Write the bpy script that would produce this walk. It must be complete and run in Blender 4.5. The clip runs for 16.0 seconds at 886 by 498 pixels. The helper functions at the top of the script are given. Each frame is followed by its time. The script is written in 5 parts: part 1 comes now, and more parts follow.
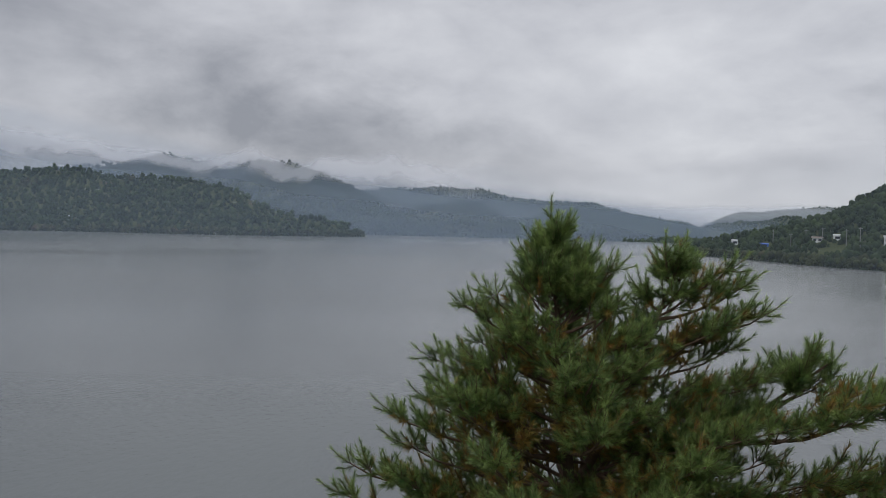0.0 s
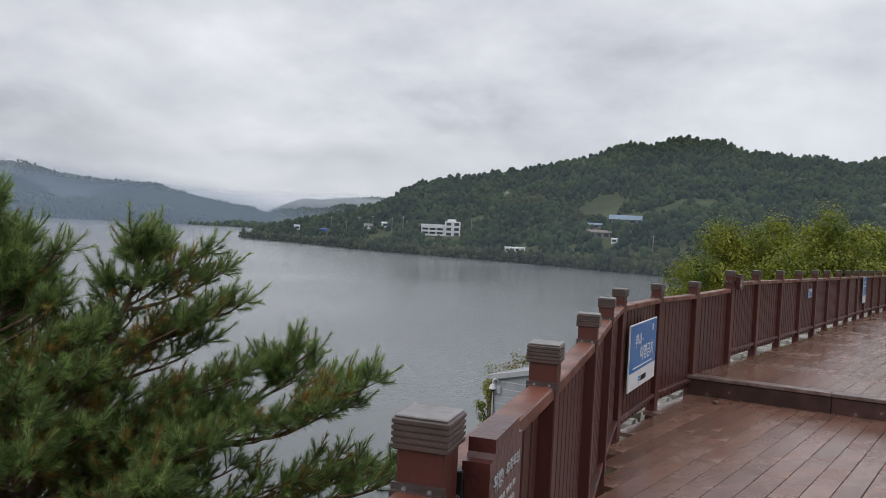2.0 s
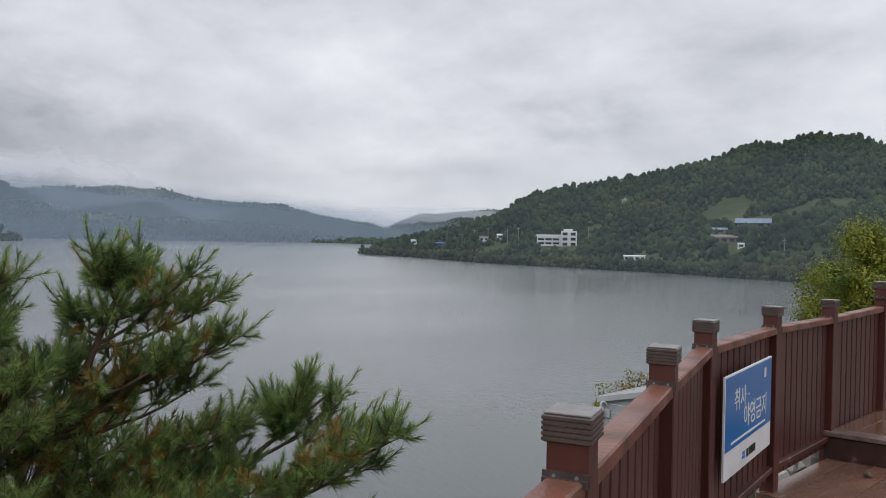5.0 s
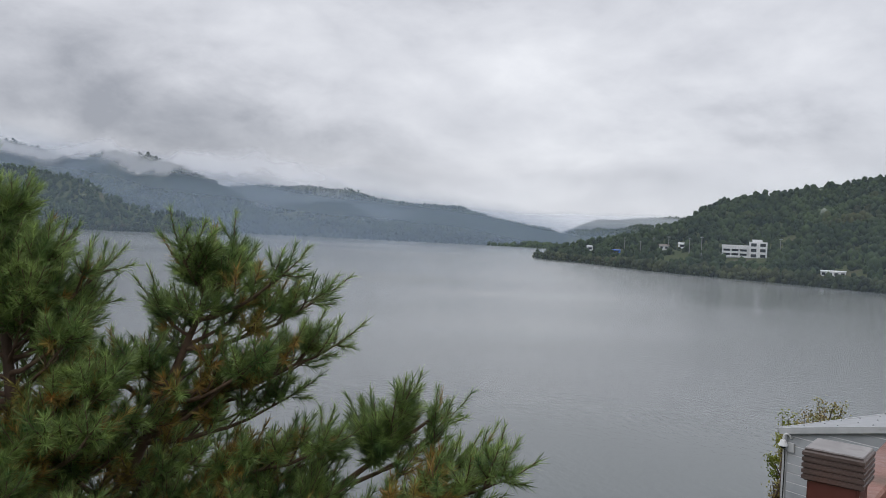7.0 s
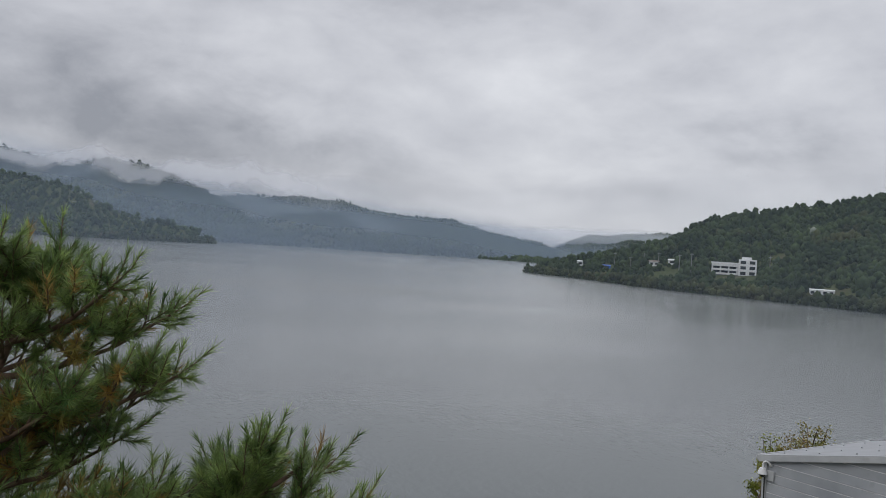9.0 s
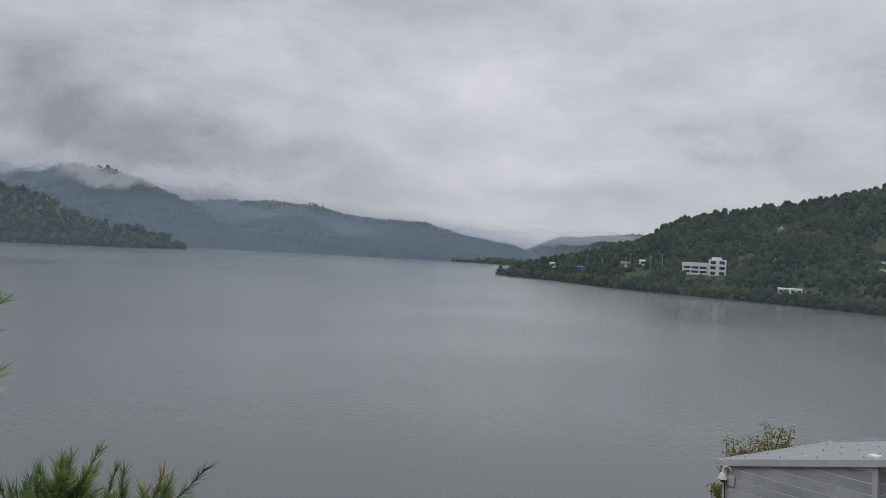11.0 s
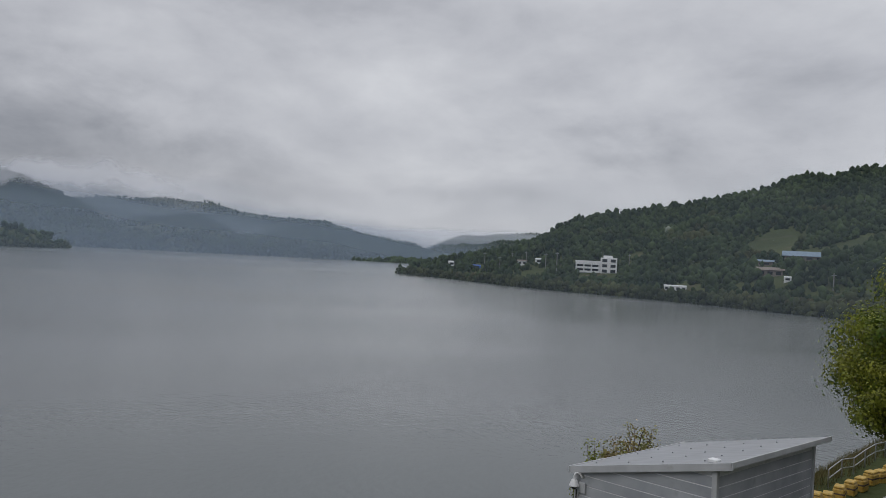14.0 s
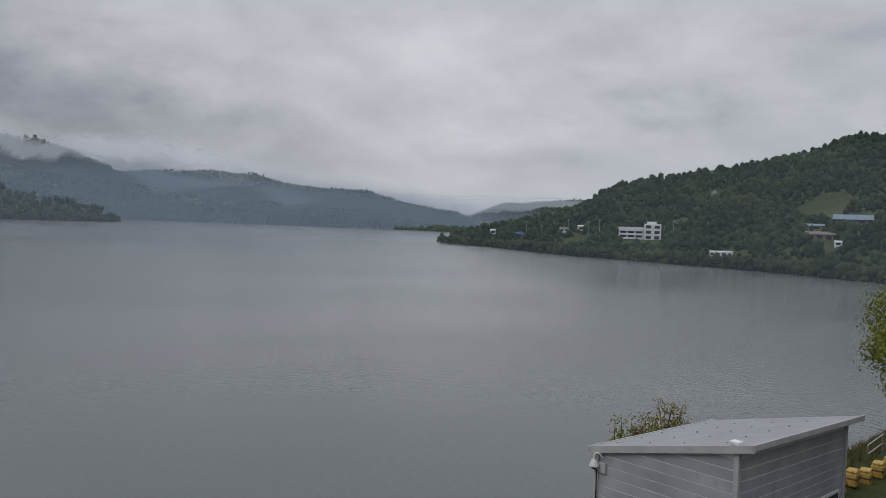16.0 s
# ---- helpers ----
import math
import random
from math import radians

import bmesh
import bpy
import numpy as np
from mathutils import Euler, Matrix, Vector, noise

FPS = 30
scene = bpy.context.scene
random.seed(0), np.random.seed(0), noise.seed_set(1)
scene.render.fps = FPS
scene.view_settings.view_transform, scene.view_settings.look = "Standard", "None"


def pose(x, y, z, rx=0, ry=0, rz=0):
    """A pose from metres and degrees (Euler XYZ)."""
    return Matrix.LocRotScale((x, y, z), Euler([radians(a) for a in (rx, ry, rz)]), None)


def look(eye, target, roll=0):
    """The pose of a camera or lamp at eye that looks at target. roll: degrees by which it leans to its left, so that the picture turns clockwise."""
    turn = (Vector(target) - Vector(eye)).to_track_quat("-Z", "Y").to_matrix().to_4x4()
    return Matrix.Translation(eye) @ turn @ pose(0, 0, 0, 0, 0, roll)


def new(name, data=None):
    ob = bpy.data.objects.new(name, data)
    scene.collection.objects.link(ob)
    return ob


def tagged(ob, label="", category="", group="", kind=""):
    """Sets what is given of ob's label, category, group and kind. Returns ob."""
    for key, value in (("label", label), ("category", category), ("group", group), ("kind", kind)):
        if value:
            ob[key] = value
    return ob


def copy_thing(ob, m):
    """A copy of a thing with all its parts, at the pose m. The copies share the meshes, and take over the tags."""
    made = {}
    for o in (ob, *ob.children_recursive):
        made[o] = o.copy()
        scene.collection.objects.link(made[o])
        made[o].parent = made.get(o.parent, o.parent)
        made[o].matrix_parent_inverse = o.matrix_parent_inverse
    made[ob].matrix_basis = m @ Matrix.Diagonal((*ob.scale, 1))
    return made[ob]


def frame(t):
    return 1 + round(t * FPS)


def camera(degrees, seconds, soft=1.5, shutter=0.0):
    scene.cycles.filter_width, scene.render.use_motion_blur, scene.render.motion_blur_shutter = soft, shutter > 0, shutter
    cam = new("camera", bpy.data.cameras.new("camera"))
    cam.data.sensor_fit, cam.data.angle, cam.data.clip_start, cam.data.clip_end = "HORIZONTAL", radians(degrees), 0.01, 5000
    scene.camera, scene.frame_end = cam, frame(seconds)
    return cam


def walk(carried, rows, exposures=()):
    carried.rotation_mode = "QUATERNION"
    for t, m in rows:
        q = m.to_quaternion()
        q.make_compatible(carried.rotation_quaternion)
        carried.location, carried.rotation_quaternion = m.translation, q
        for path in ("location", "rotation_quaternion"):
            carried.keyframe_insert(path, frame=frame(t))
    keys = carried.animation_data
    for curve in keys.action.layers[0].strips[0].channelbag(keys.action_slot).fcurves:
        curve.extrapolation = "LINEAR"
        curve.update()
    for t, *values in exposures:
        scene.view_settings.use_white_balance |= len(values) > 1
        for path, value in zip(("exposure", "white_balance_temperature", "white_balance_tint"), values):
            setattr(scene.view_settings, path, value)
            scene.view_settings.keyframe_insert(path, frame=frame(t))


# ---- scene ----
# ---- camera and walk ----
# lower deck slopes gently down along the rail
cam = camera(59.0, 16.0, soft=0.6)
WALK = (
    (0, (-0.250, -0.523, 1.546), (-0.199, 1.475, 1.491), 1.3),
    (0.5, (0.049, -0.198, 1.570), (0.461, 1.758, 1.506), 1.1),
    (1, (0.408, 0.070, 1.527), (1.228, 1.893, 1.462), 2.1),
    (1.5, (0.743, 0.243, 1.512), (1.721, 1.987, 1.458), 2.5),
    (2, (1.029, 0.408, 1.502), (2.100, 2.096, 1.445), 2.8),
    (2.5, (1.296, 0.625, 1.507), (2.400, 2.292, 1.458), 2.9),
    (3, (1.593, 0.800, 1.499), (2.715, 2.456, 1.451), 2.3),
    (3.5, (1.860, 1.001, 1.485), (2.984, 2.655, 1.453), 1.9),
    (4, (2.120, 1.200, 1.480), (3.223, 2.869, 1.458), 1.7),
    (4.5, (2.374, 1.406, 1.471), (3.378, 3.135, 1.436), 1.5),
    (5, (2.546, 1.644, 1.492), (3.353, 3.474, 1.456), 0.9),
    (7.3, (3.415, 2.650, 1.482), (3.790, 4.614, 1.446), 2.8),
    (7.5, (3.503, 2.766, 1.485), (3.887, 4.728, 1.458), 2.9),
    (8, (3.740, 2.951, 1.482), (4.133, 4.912, 1.472), 3.3),
    (8.5, (3.982, 3.157, 1.479), (4.372, 5.118, 1.471), 3.4),
    (9, (4.201, 3.441, 1.485), (4.602, 5.401, 1.479), 3.6),
    (9.5, (4.444, 3.653, 1.478), (4.853, 5.611, 1.475), 3.4),
    (10, (4.662, 3.855, 1.463), (5.118, 5.803, 1.462), 2.8),
    (12.5, (5.653, 4.299, 1.632), (6.128, 6.241, 1.651), 3.2),
    (13, (6.018, 4.426, 1.698), (6.658, 6.321, 1.716), 2.7),
    (13.5, (6.292, 4.490, 1.718), (7.004, 6.359, 1.732), 2.8),
    (14, (6.519, 4.558, 1.709), (7.224, 6.429, 1.724), 2.9),
    (14.5, (6.727, 4.594, 1.778), (7.389, 6.481, 1.788), 2.7),
    (15, (6.956, 4.578, 1.914), (7.568, 6.482, 1.875), 3.0),
    (15.5, (7.124, 4.626, 1.951), (7.733, 6.530, 1.878), 2.7),
    (16, (7.294, 4.684, 1.984), (7.899, 6.589, 1.913), 2.1),
)
walk(cam, [(t, look(eye, aim, lean)) for t, eye, aim, lean in WALK], exposures=((0, -0.1), (1.5, 0.14), (5, 0.16), (7.5, 0.2), (9, -0.05), (10, -0.11), (12.5, -0.25), (16, -0.28)))

# ---- world, sun ----
world = bpy.data.worlds.new("overcast_sky")
scene.world = world
world.use_nodes = True
wt = world.node_tree
wt.nodes.clear()


def wnode(kind, **props):
    n = wt.nodes.new(kind)
    for k, v in props.items():
        if k == "noise_dimensions":
            n.noise_dimensions = v
        elif k == "operation":
            n.operation = v
        elif k == "sky_type":
            n.sky_type = v
    return n


def wlink(a, b):
    wt.links.new(a, b)


def wmath(op, a, b):
    n = wnode("ShaderNodeMath", operation=op)
    for i, v in enumerate((a, b)):
        if isinstance(v, (int, float)):
            n.inputs[i].default_value = v
        else:
            wlink(v, n.inputs[i])
    return n.outputs[0]


SUN_EL, SUN_AZ = 42.0, 248.0  # degrees, azimuth clockwise from +y
sky = wnode("ShaderNodeTexSky", sky_type="NISHITA")
sky.sun_disc = False
sky.sun_elevation, sky.sun_rotation = radians(SUN_EL), radians(SUN_AZ)
tc = wnode("ShaderNodeTexCoord")
sep = wnode("ShaderNodeSeparateXYZ")
wlink(tc.outputs["Generated"], sep.inputs[0])
up = wmath("MAXIMUM", sep.outputs[2], 0.0)


def cloud_noise(scale, detail, rough, stretch, shift, colour=False):
    """Billowing noise over the directions of the sky, flattened towards the horizon."""
    mp = wnode("ShaderNodeMapping")
    mp.inputs["Location"].default_value = shift
    mp.inputs["Scale"].default_value = (1.0, 1.0, stretch)
    wlink(tc.outputs["Generated"], mp.inputs[0])
    n = wnode("ShaderNodeTexNoise")
    n.inputs["Scale"].default_value, n.inputs["Detail"].default_value, n.inputs["Roughness"].default_value = scale, detail, rough
    n.inputs["Distortion"].default_value = 0.3
    wlink(mp.outputs[0], n.inputs["Vector"])
    return n.outputs["Color"] if colour else n.outputs["Fac"]


broad = cloud_noise(2.4, 4.0, 0.5, 2.6, (1.7, 0.4, 0.0))
billow = cloud_noise(5.5, 8.0, 0.55, 2.0, (0.3, 2.1, 0.6))
wisp = cloud_noise(16.0, 8.0, 0.6, 1.7, (3.1, 0.2, 0.9))
ragged = wnode("ShaderNodeSeparateXYZ")
wlink(cloud_noise(7.0, 6.0, 0.6, 1.6, (5.0, 1.0, 2.0), True), ragged.inputs[0])
# bearing and height of the sky direction, with ragged edges
bearing = wmath("ADD", wmath("ARCTAN2", sep.outputs[0], sep.outputs[1]), wmath("MULTIPLY", wmath("SUBTRACT", ragged.outputs[0], 0.5), 0.42))
height_ = wmath("ADD", wmath("ARCSINE", sep.outputs[2], 0.0), wmath("MULTIPLY", wmath("SUBTRACT", ragged.outputs[1], 0.5), 0.14))


def bank(az, el, wide, tall, amount):
    """A soft cloud bank round a bearing and height in degrees."""
    a = wmath("DIVIDE", wmath("SUBTRACT", bearing, radians(az)), radians(wide))
    b = wmath("DIVIDE", wmath("SUBTRACT", height_, radians(el)), radians(tall))
    return wmath("MULTIPLY", wmath("EXPONENT", wmath("MULTIPLY", wmath("ADD", wmath("MULTIPLY", a, a), wmath("MULTIPLY", b, b)), -1.0), 0.0), amount)


mixed = wmath("ADD", wmath("MULTIPLY", wmath("ADD", sep.outputs[0], -0.25), 0.10), 0.015)
for source, share in ((broad, 0.56), (billow, 0.34), (wisp, 0.10)):
    mixed = wmath("ADD", mixed, wmath("MULTIPLY", source, share))
# dark rain bank over the spur, grey bank and pale rolls over the gap, thin dark streak above, bright break in the middle
for spec_ in ((-14, 8.5, 9, 3.6, -0.17), (-3, 6.0, 9, 2.6, -0.07), (-28, 15, 15, 8, -0.07), (29, 9.2, 6, 1.5, -0.07), (21, 6.6, 5, 1.4, 0.045), (9, 11, 9, 3.5, 0.05), (4, 17.5, 13, 1.6, -0.06), (16, 4.2, 20, 2.0, -0.02), (45, 12, 12, 3.0, 0.04)):
    mixed = wmath("ADD", mixed, bank(*spec_))
ramp = wnode("ShaderNodeValToRGB")
ramp.color_ramp.elements[0].position, ramp.color_ramp.elements[0].color = 0.28, (0.325, 0.34, 0.385, 1)
ramp.color_ramp.elements[1].position, ramp.color_ramp.elements[1].color = 0.66, (0.785, 0.80, 0.845, 1)
mid = ramp.color_ramp.elements.new(0.50)
mid.color = (0.615, 0.629, 0.68, 1)
wlink(mixed, ramp.inputs[0])
bg_cloud, bg_sky = wnode("ShaderNodeBackground"), wnode("ShaderNodeBackground")
bg_cloud.inputs[1].default_value, bg_sky.inputs[1].default_value = 1.0, 0.1
wlink(ramp.outputs[0], bg_cloud.inputs[0])
rise = wnode("ShaderNodeMapRange")  # an overcast sky is brighter overhead than near the horizon
rise.inputs["From Min"].default_value, rise.inputs["From Max"].default_value = 0.30, 0.95
rise.inputs["To Min"].default_value, rise.inputs["To Max"].default_value = 0.96, 1.95
wlink(up, rise.inputs[0])
wlink(rise.outputs[0], bg_cloud.inputs[1])
wlink(sky.outputs[0], bg_sky.inputs[0])
mixs = wnode("ShaderNodeMixShader")
mixs.inputs[0].default_value = 0.95
wlink(bg_sky.outputs[0], mixs.inputs[1])
wlink(bg_cloud.outputs[0], mixs.inputs[2])
wout = wnode("ShaderNodeOutputWorld")
wlink(mixs.outputs[0], wout.inputs[0])

sun_data = bpy.data.lights.new("sun", "SUN")
sun_data.energy, sun_data.angle, sun_data.color = 0.6, radians(30), (1.0, 0.97, 0.93)
sun = new("sun", sun_data)
sun.matrix_world = look((0, 0, 60), (-math.sin(radians(SUN_AZ)), -math.cos(radians(SUN_AZ)), 60 - math.tan(radians(SUN_EL))))


# ---- materials ----
def material(name, stops, rough=0.7, scale=4.0, metal=0.0, bump=0.0, bump_scale=40.0, stretch=(1, 1, 1), vary=0.0, spec=0.5,
             stain=None, island=0.0, rough_vary=0.0, trans=0.0, detail=6.0, coords="Object"):
    """A procedural surface: colour ramp over noise, large stains, fine relief, per-piece variation."""
    m = bpy.data.materials.new(name)
    m.use_nodes = True
    nt = m.node_tree
    b = nt.nodes["Principled BSDF"]
    b.inputs["Roughness"].default_value, b.inputs["Metallic"].default_value = rough, metal
    b.inputs["Specular IOR Level"].default_value = spec
    co = nt.nodes.new("ShaderNodeTexCoord")
    mp = nt.nodes.new("ShaderNodeMapping")
    mp.inputs["Scale"].default_value = stretch
    nt.links.new(co.outputs[coords], mp.inputs[0])
    n1 = nt.nodes.new("ShaderNodeTexNoise")
    n1.inputs["Scale"].default_value, n1.inputs["Detail"].default_value = scale, detail
    nt.links.new(mp.outputs[0], n1.inputs["Vector"])
    r = nt.nodes.new("ShaderNodeValToRGB")
    els = r.color_ramp.elements
    k = len(stops)
    for i, c in enumerate(stops):
        pos = 0.3 + 0.4 * i / max(1, k - 1)
        e = els[0] if i == 0 else els[1] if i == k - 1 else els.new(pos)
        e.position, e.color = pos, (*c, 1)
    nt.links.new(n1.outputs["Fac"], r.inputs[0])
    col = r.outputs[0]
    if stain:
        n2 = nt.nodes.new("ShaderNodeTexNoise")
        n2.inputs["Scale"].default_value, n2.inputs["Detail"].default_value = stain[1], 5.0
        nt.links.new(co.outputs[coords], n2.inputs["Vector"])
        rr = nt.nodes.new("ShaderNodeMapRange")
        rr.inputs["From Min"].default_value, rr.inputs["From Max"].default_value = stain[2], stain[2] + 0.16
        nt.links.new(n2.outputs["Fac"], rr.inputs[0])
        mx = nt.nodes.new("ShaderNodeMix")
        mx.data_type = "RGBA"
        mx.inputs[7].default_value = (*stain[0], 1)
        nt.links.new(rr.outputs[0], mx.inputs[0])
        nt.links.new(col, mx.inputs[6])
        col = mx.outputs[2]
        if rough_vary:
            rm = nt.nodes.new("ShaderNodeMapRange")
            rm.inputs["From Min"].default_value, rm.inputs["From Max"].default_value = 0.35, 0.65
            rm.inputs["To Min"].default_value, rm.inputs["To Max"].default_value = max(0.03, rough - rough_vary), rough + rough_vary
            nt.links.new(n2.outputs["Fac"], rm.inputs[0])
            nt.links.new(rm.outputs[0], b.inputs["Roughness"])
    if vary or island:
        if vary:
            oi = nt.nodes.new("ShaderNodeObjectInfo")
            rnd = oi.outputs["Random"]
        else:
            ge = nt.nodes.new("ShaderNodeNewGeometry")
            rnd = ge.outputs["Random Per Island"]
        amt = vary or island
        vm = nt.nodes.new("ShaderNodeMapRange")
        vm.inputs["To Min"].default_value, vm.inputs["To Max"].default_value = 1 - amt, 1 + amt
        nt.links.new(rnd, vm.inputs[0])
        hs = nt.nodes.new("ShaderNodeHueSaturation")
        nt.links.new(vm.outputs[0], hs.inputs["Value"])
        nt.links.new(col, hs.inputs["Color"])
        col = hs.outputs[0]
    nt.links.new(col, b.inputs["Base Color"])
    if bump:
        n3 = nt.nodes.new("ShaderNodeTexNoise")
        n3.inputs["Scale"].default_value, n3.inputs["Detail"].default_value = bump_scale, 4.0
        nt.links.new(mp.outputs[0], n3.inputs["Vector"])
        bp = nt.nodes.new("ShaderNodeBump")
        bp.inputs["Strength"].default_value, bp.inputs["Distance"].default_value = bump, 0.4 / bump_scale
        nt.links.new(n3.outputs["Fac"], bp.inputs["Height"])
        nt.links.new(bp.outputs[0], b.inputs["Normal"])
    if trans:
        tr = nt.nodes.new("ShaderNodeBsdfTranslucent")
        nt.links.new(col, tr.inputs[0])
        ms = nt.nodes.new("ShaderNodeMixShader")
        ms.inputs[0].default_value = trans
        out = nt.nodes["Material Output"]
        nt.links.new(b.outputs[0], ms.inputs[1])
        nt.links.new(tr.outputs[0], ms.inputs[2])
        nt.links.new(ms.outputs[0], out.inputs[0])
    return m


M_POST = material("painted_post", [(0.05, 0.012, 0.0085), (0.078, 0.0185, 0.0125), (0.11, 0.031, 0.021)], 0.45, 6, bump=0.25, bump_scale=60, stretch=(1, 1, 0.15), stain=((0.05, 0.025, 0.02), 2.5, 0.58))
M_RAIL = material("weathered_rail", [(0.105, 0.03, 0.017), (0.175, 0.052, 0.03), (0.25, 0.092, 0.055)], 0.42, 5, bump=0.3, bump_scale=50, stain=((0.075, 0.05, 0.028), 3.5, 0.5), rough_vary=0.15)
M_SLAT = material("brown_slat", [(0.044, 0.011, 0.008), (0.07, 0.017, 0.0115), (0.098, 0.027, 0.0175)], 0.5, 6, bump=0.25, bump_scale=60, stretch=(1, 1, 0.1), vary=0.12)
M_CAP = material("grooved_cap", [(0.04, 0.026, 0.022), (0.065, 0.045, 0.039), (0.1, 0.076, 0.068)], 0.4, 10, bump=0.2, bump_scale=80, stain=((0.09, 0.05, 0.04), 8.0, 0.55))
M_DECK = material("wet_deck_board", [(0.10, 0.044, 0.029), (0.175, 0.085, 0.058), (0.27, 0.15, 0.105)], 0.26, 3, bump=0.35, bump_scale=90, stretch=(0.12, 1, 1), vary=0.16, stain=((0.09, 0.04, 0.03), 0.9, 0.52), rough_vary=0.17, coords="Object")
M_CAPTOP = material("wet_cap_top", [(0.10, 0.085, 0.08), (0.17, 0.155, 0.15), (0.25, 0.235, 0.23)], 0.3, 14, stain=((0.1, 0.08, 0.075), 20, 0.55))
M_BRACKET = material("dull_bracket", [(0.07, 0.05, 0.045), (0.11, 0.085, 0.08)], 0.5, 20, metal=0.5)
M_STEEL = material("galvanised_steel", [(0.35, 0.36, 0.37), (0.5, 0.51, 0.52)], 0.35, 20, metal=0.9)
M_DARK = material("black_metal", [(0.015, 0.015, 0.015), (0.03, 0.03, 0.03)], 0.4, 20, metal=0.5)
M_WHITE = material("white_paint", [(0.68, 0.69, 0.70), (0.78, 0.78, 0.78)], 0.5, 3, stain=((0.5, 0.5, 0.48), 1.5, 0.6))
M_BLUE = material("blue_sign_face", [(0.008, 0.11, 0.36), (0.012, 0.16, 0.46), (0.02, 0.2, 0.52)], 0.3, 1.5)
M_BLUEROOF = material("blue_roof", [(0.11, 0.17, 0.235), (0.17, 0.24, 0.31)], 0.5, 0.5)
M_SIDING = material("grey_siding", [(0.30, 0.318, 0.345), (0.37, 0.392, 0.42), (0.44, 0.458, 0.48)], 0.4, 1.2, bump=0.15, bump_scale=14, vary=0.05, stain=((0.2, 0.21, 0.22), 1.3, 0.62))
M_FASCIA = material("grey_fascia", [(0.40, 0.41, 0.42), (0.5, 0.51, 0.52)], 0.4, 2, stain=((0.36, 0.36, 0.36), 3, 0.6))
M_ROOF = material("shed_roof_sheet", [(0.28, 0.29, 0.305), (0.34, 0.35, 0.365)], 0.45, 1.5, stain=((0.28, 0.28, 0.28), 2.0, 0.58))
M_YELLOW = material("yellow_block_paint", [(0.42, 0.25, 0.035), (0.58, 0.38, 0.06), (0.66, 0.46, 0.12)], 0.65, 5, bump=0.4, bump_scale=20, stain=((0.2, 0.14, 0.06), 4, 0.55))
M_CONC = material("concrete", [(0.17, 0.165, 0.155), (0.25, 0.24, 0.23)], 0.85, 2, bump=0.4, bump_scale=12, stain=((0.16, 0.15, 0.13), 0.9, 0.55))
M_ASPHALT = material("asphalt", [(0.035, 0.034, 0.035), (0.06, 0.058, 0.056)], 0.7, 3, bump=0.5, bump_scale=60)
M_BARK = material("pine_bark", [(0.055, 0.035, 0.026), (0.1, 0.065, 0.048), (0.14, 0.095, 0.07)], 0.9, 8, bump=0.8, bump_scale=25, stretch=(1, 1, 0.3))
M_TWIG = material("pine_twig", [(0.10, 0.062, 0.04), (0.17, 0.11, 0.075)], 0.85, 12)
M_NEEDLE = material("green_needle", [(0.05, 0.11, 0.032), (0.135, 0.245, 0.06), (0.33, 0.43, 0.135)], 0.42, 6.0, island=0.45, trans=0.5, spec=0.4)
M_NEEDLE_OLD = material("autumn_needle", [(0.3, 0.15, 0.035), (0.42, 0.25, 0.055), (0.26, 0.24, 0.06)], 0.55, 5.0, island=0.4, trans=0.35)
M_GINKGO = material("ginkgo_leaf", [(0.05, 0.105, 0.014), (0.15, 0.21, 0.022), (0.33, 0.33, 0.035)], 0.5, 0.8, island=0.45, trans=0.4)
M_BUSHLEAF = material("bank_bush_leaf", [(0.17, 0.21, 0.025), (0.34, 0.31, 0.04), (0.27, 0.18, 0.07)], 0.55, 1.5, island=0.35, trans=0.3)
M_FOREST = material("forest_crown", [(0.011, 0.022, 0.011), (0.023, 0.041, 0.018), (0.05, 0.073, 0.026)], 0.9, 0.05, bump=0.7, bump_scale=1.6, island=0.26, spec=0.1, stain=((0.07, 0.06, 0.025), 0.02, 0.62))
M_SHORE = material("shore_scrub", [(0.022, 0.034, 0.014), (0.042, 0.06, 0.02), (0.065, 0.072, 0.03)], 0.9, 0.08, bump=1.0, bump_scale=1.2, island=0.4, spec=0.1, stain=((0.09, 0.06, 0.035), 0.05, 0.58))
M_GROUND = material("grassy_ground", [(0.035, 0.048, 0.018), (0.054, 0.07, 0.025), (0.078, 0.09, 0.035)], 0.95, 0.03, bump=0.6, bump_scale=0.6, spec=0.1, stain=((0.11, 0.085, 0.06), 0.05, 0.6))
M_GRASS = material("grass_blade", [(0.075, 0.075, 0.022), (0.16, 0.13, 0.05)], 0.7, 2, island=0.35, trans=0.3)
M_GLASS_DARK = material("dark_window_glass", [(0.02, 0.025, 0.03), (0.03, 0.035, 0.04)], 0.1, 2)
M_TEXT = material("white_letter", [(0.75, 0.75, 0.75), (0.8, 0.8, 0.8)], 0.5, 3)
M_BOARD = material("dark_sign_board", [(0.05, 0.014, 0.012), (0.08, 0.022, 0.018)], 0.28, 8, bump=0.3, bump_scale=40)


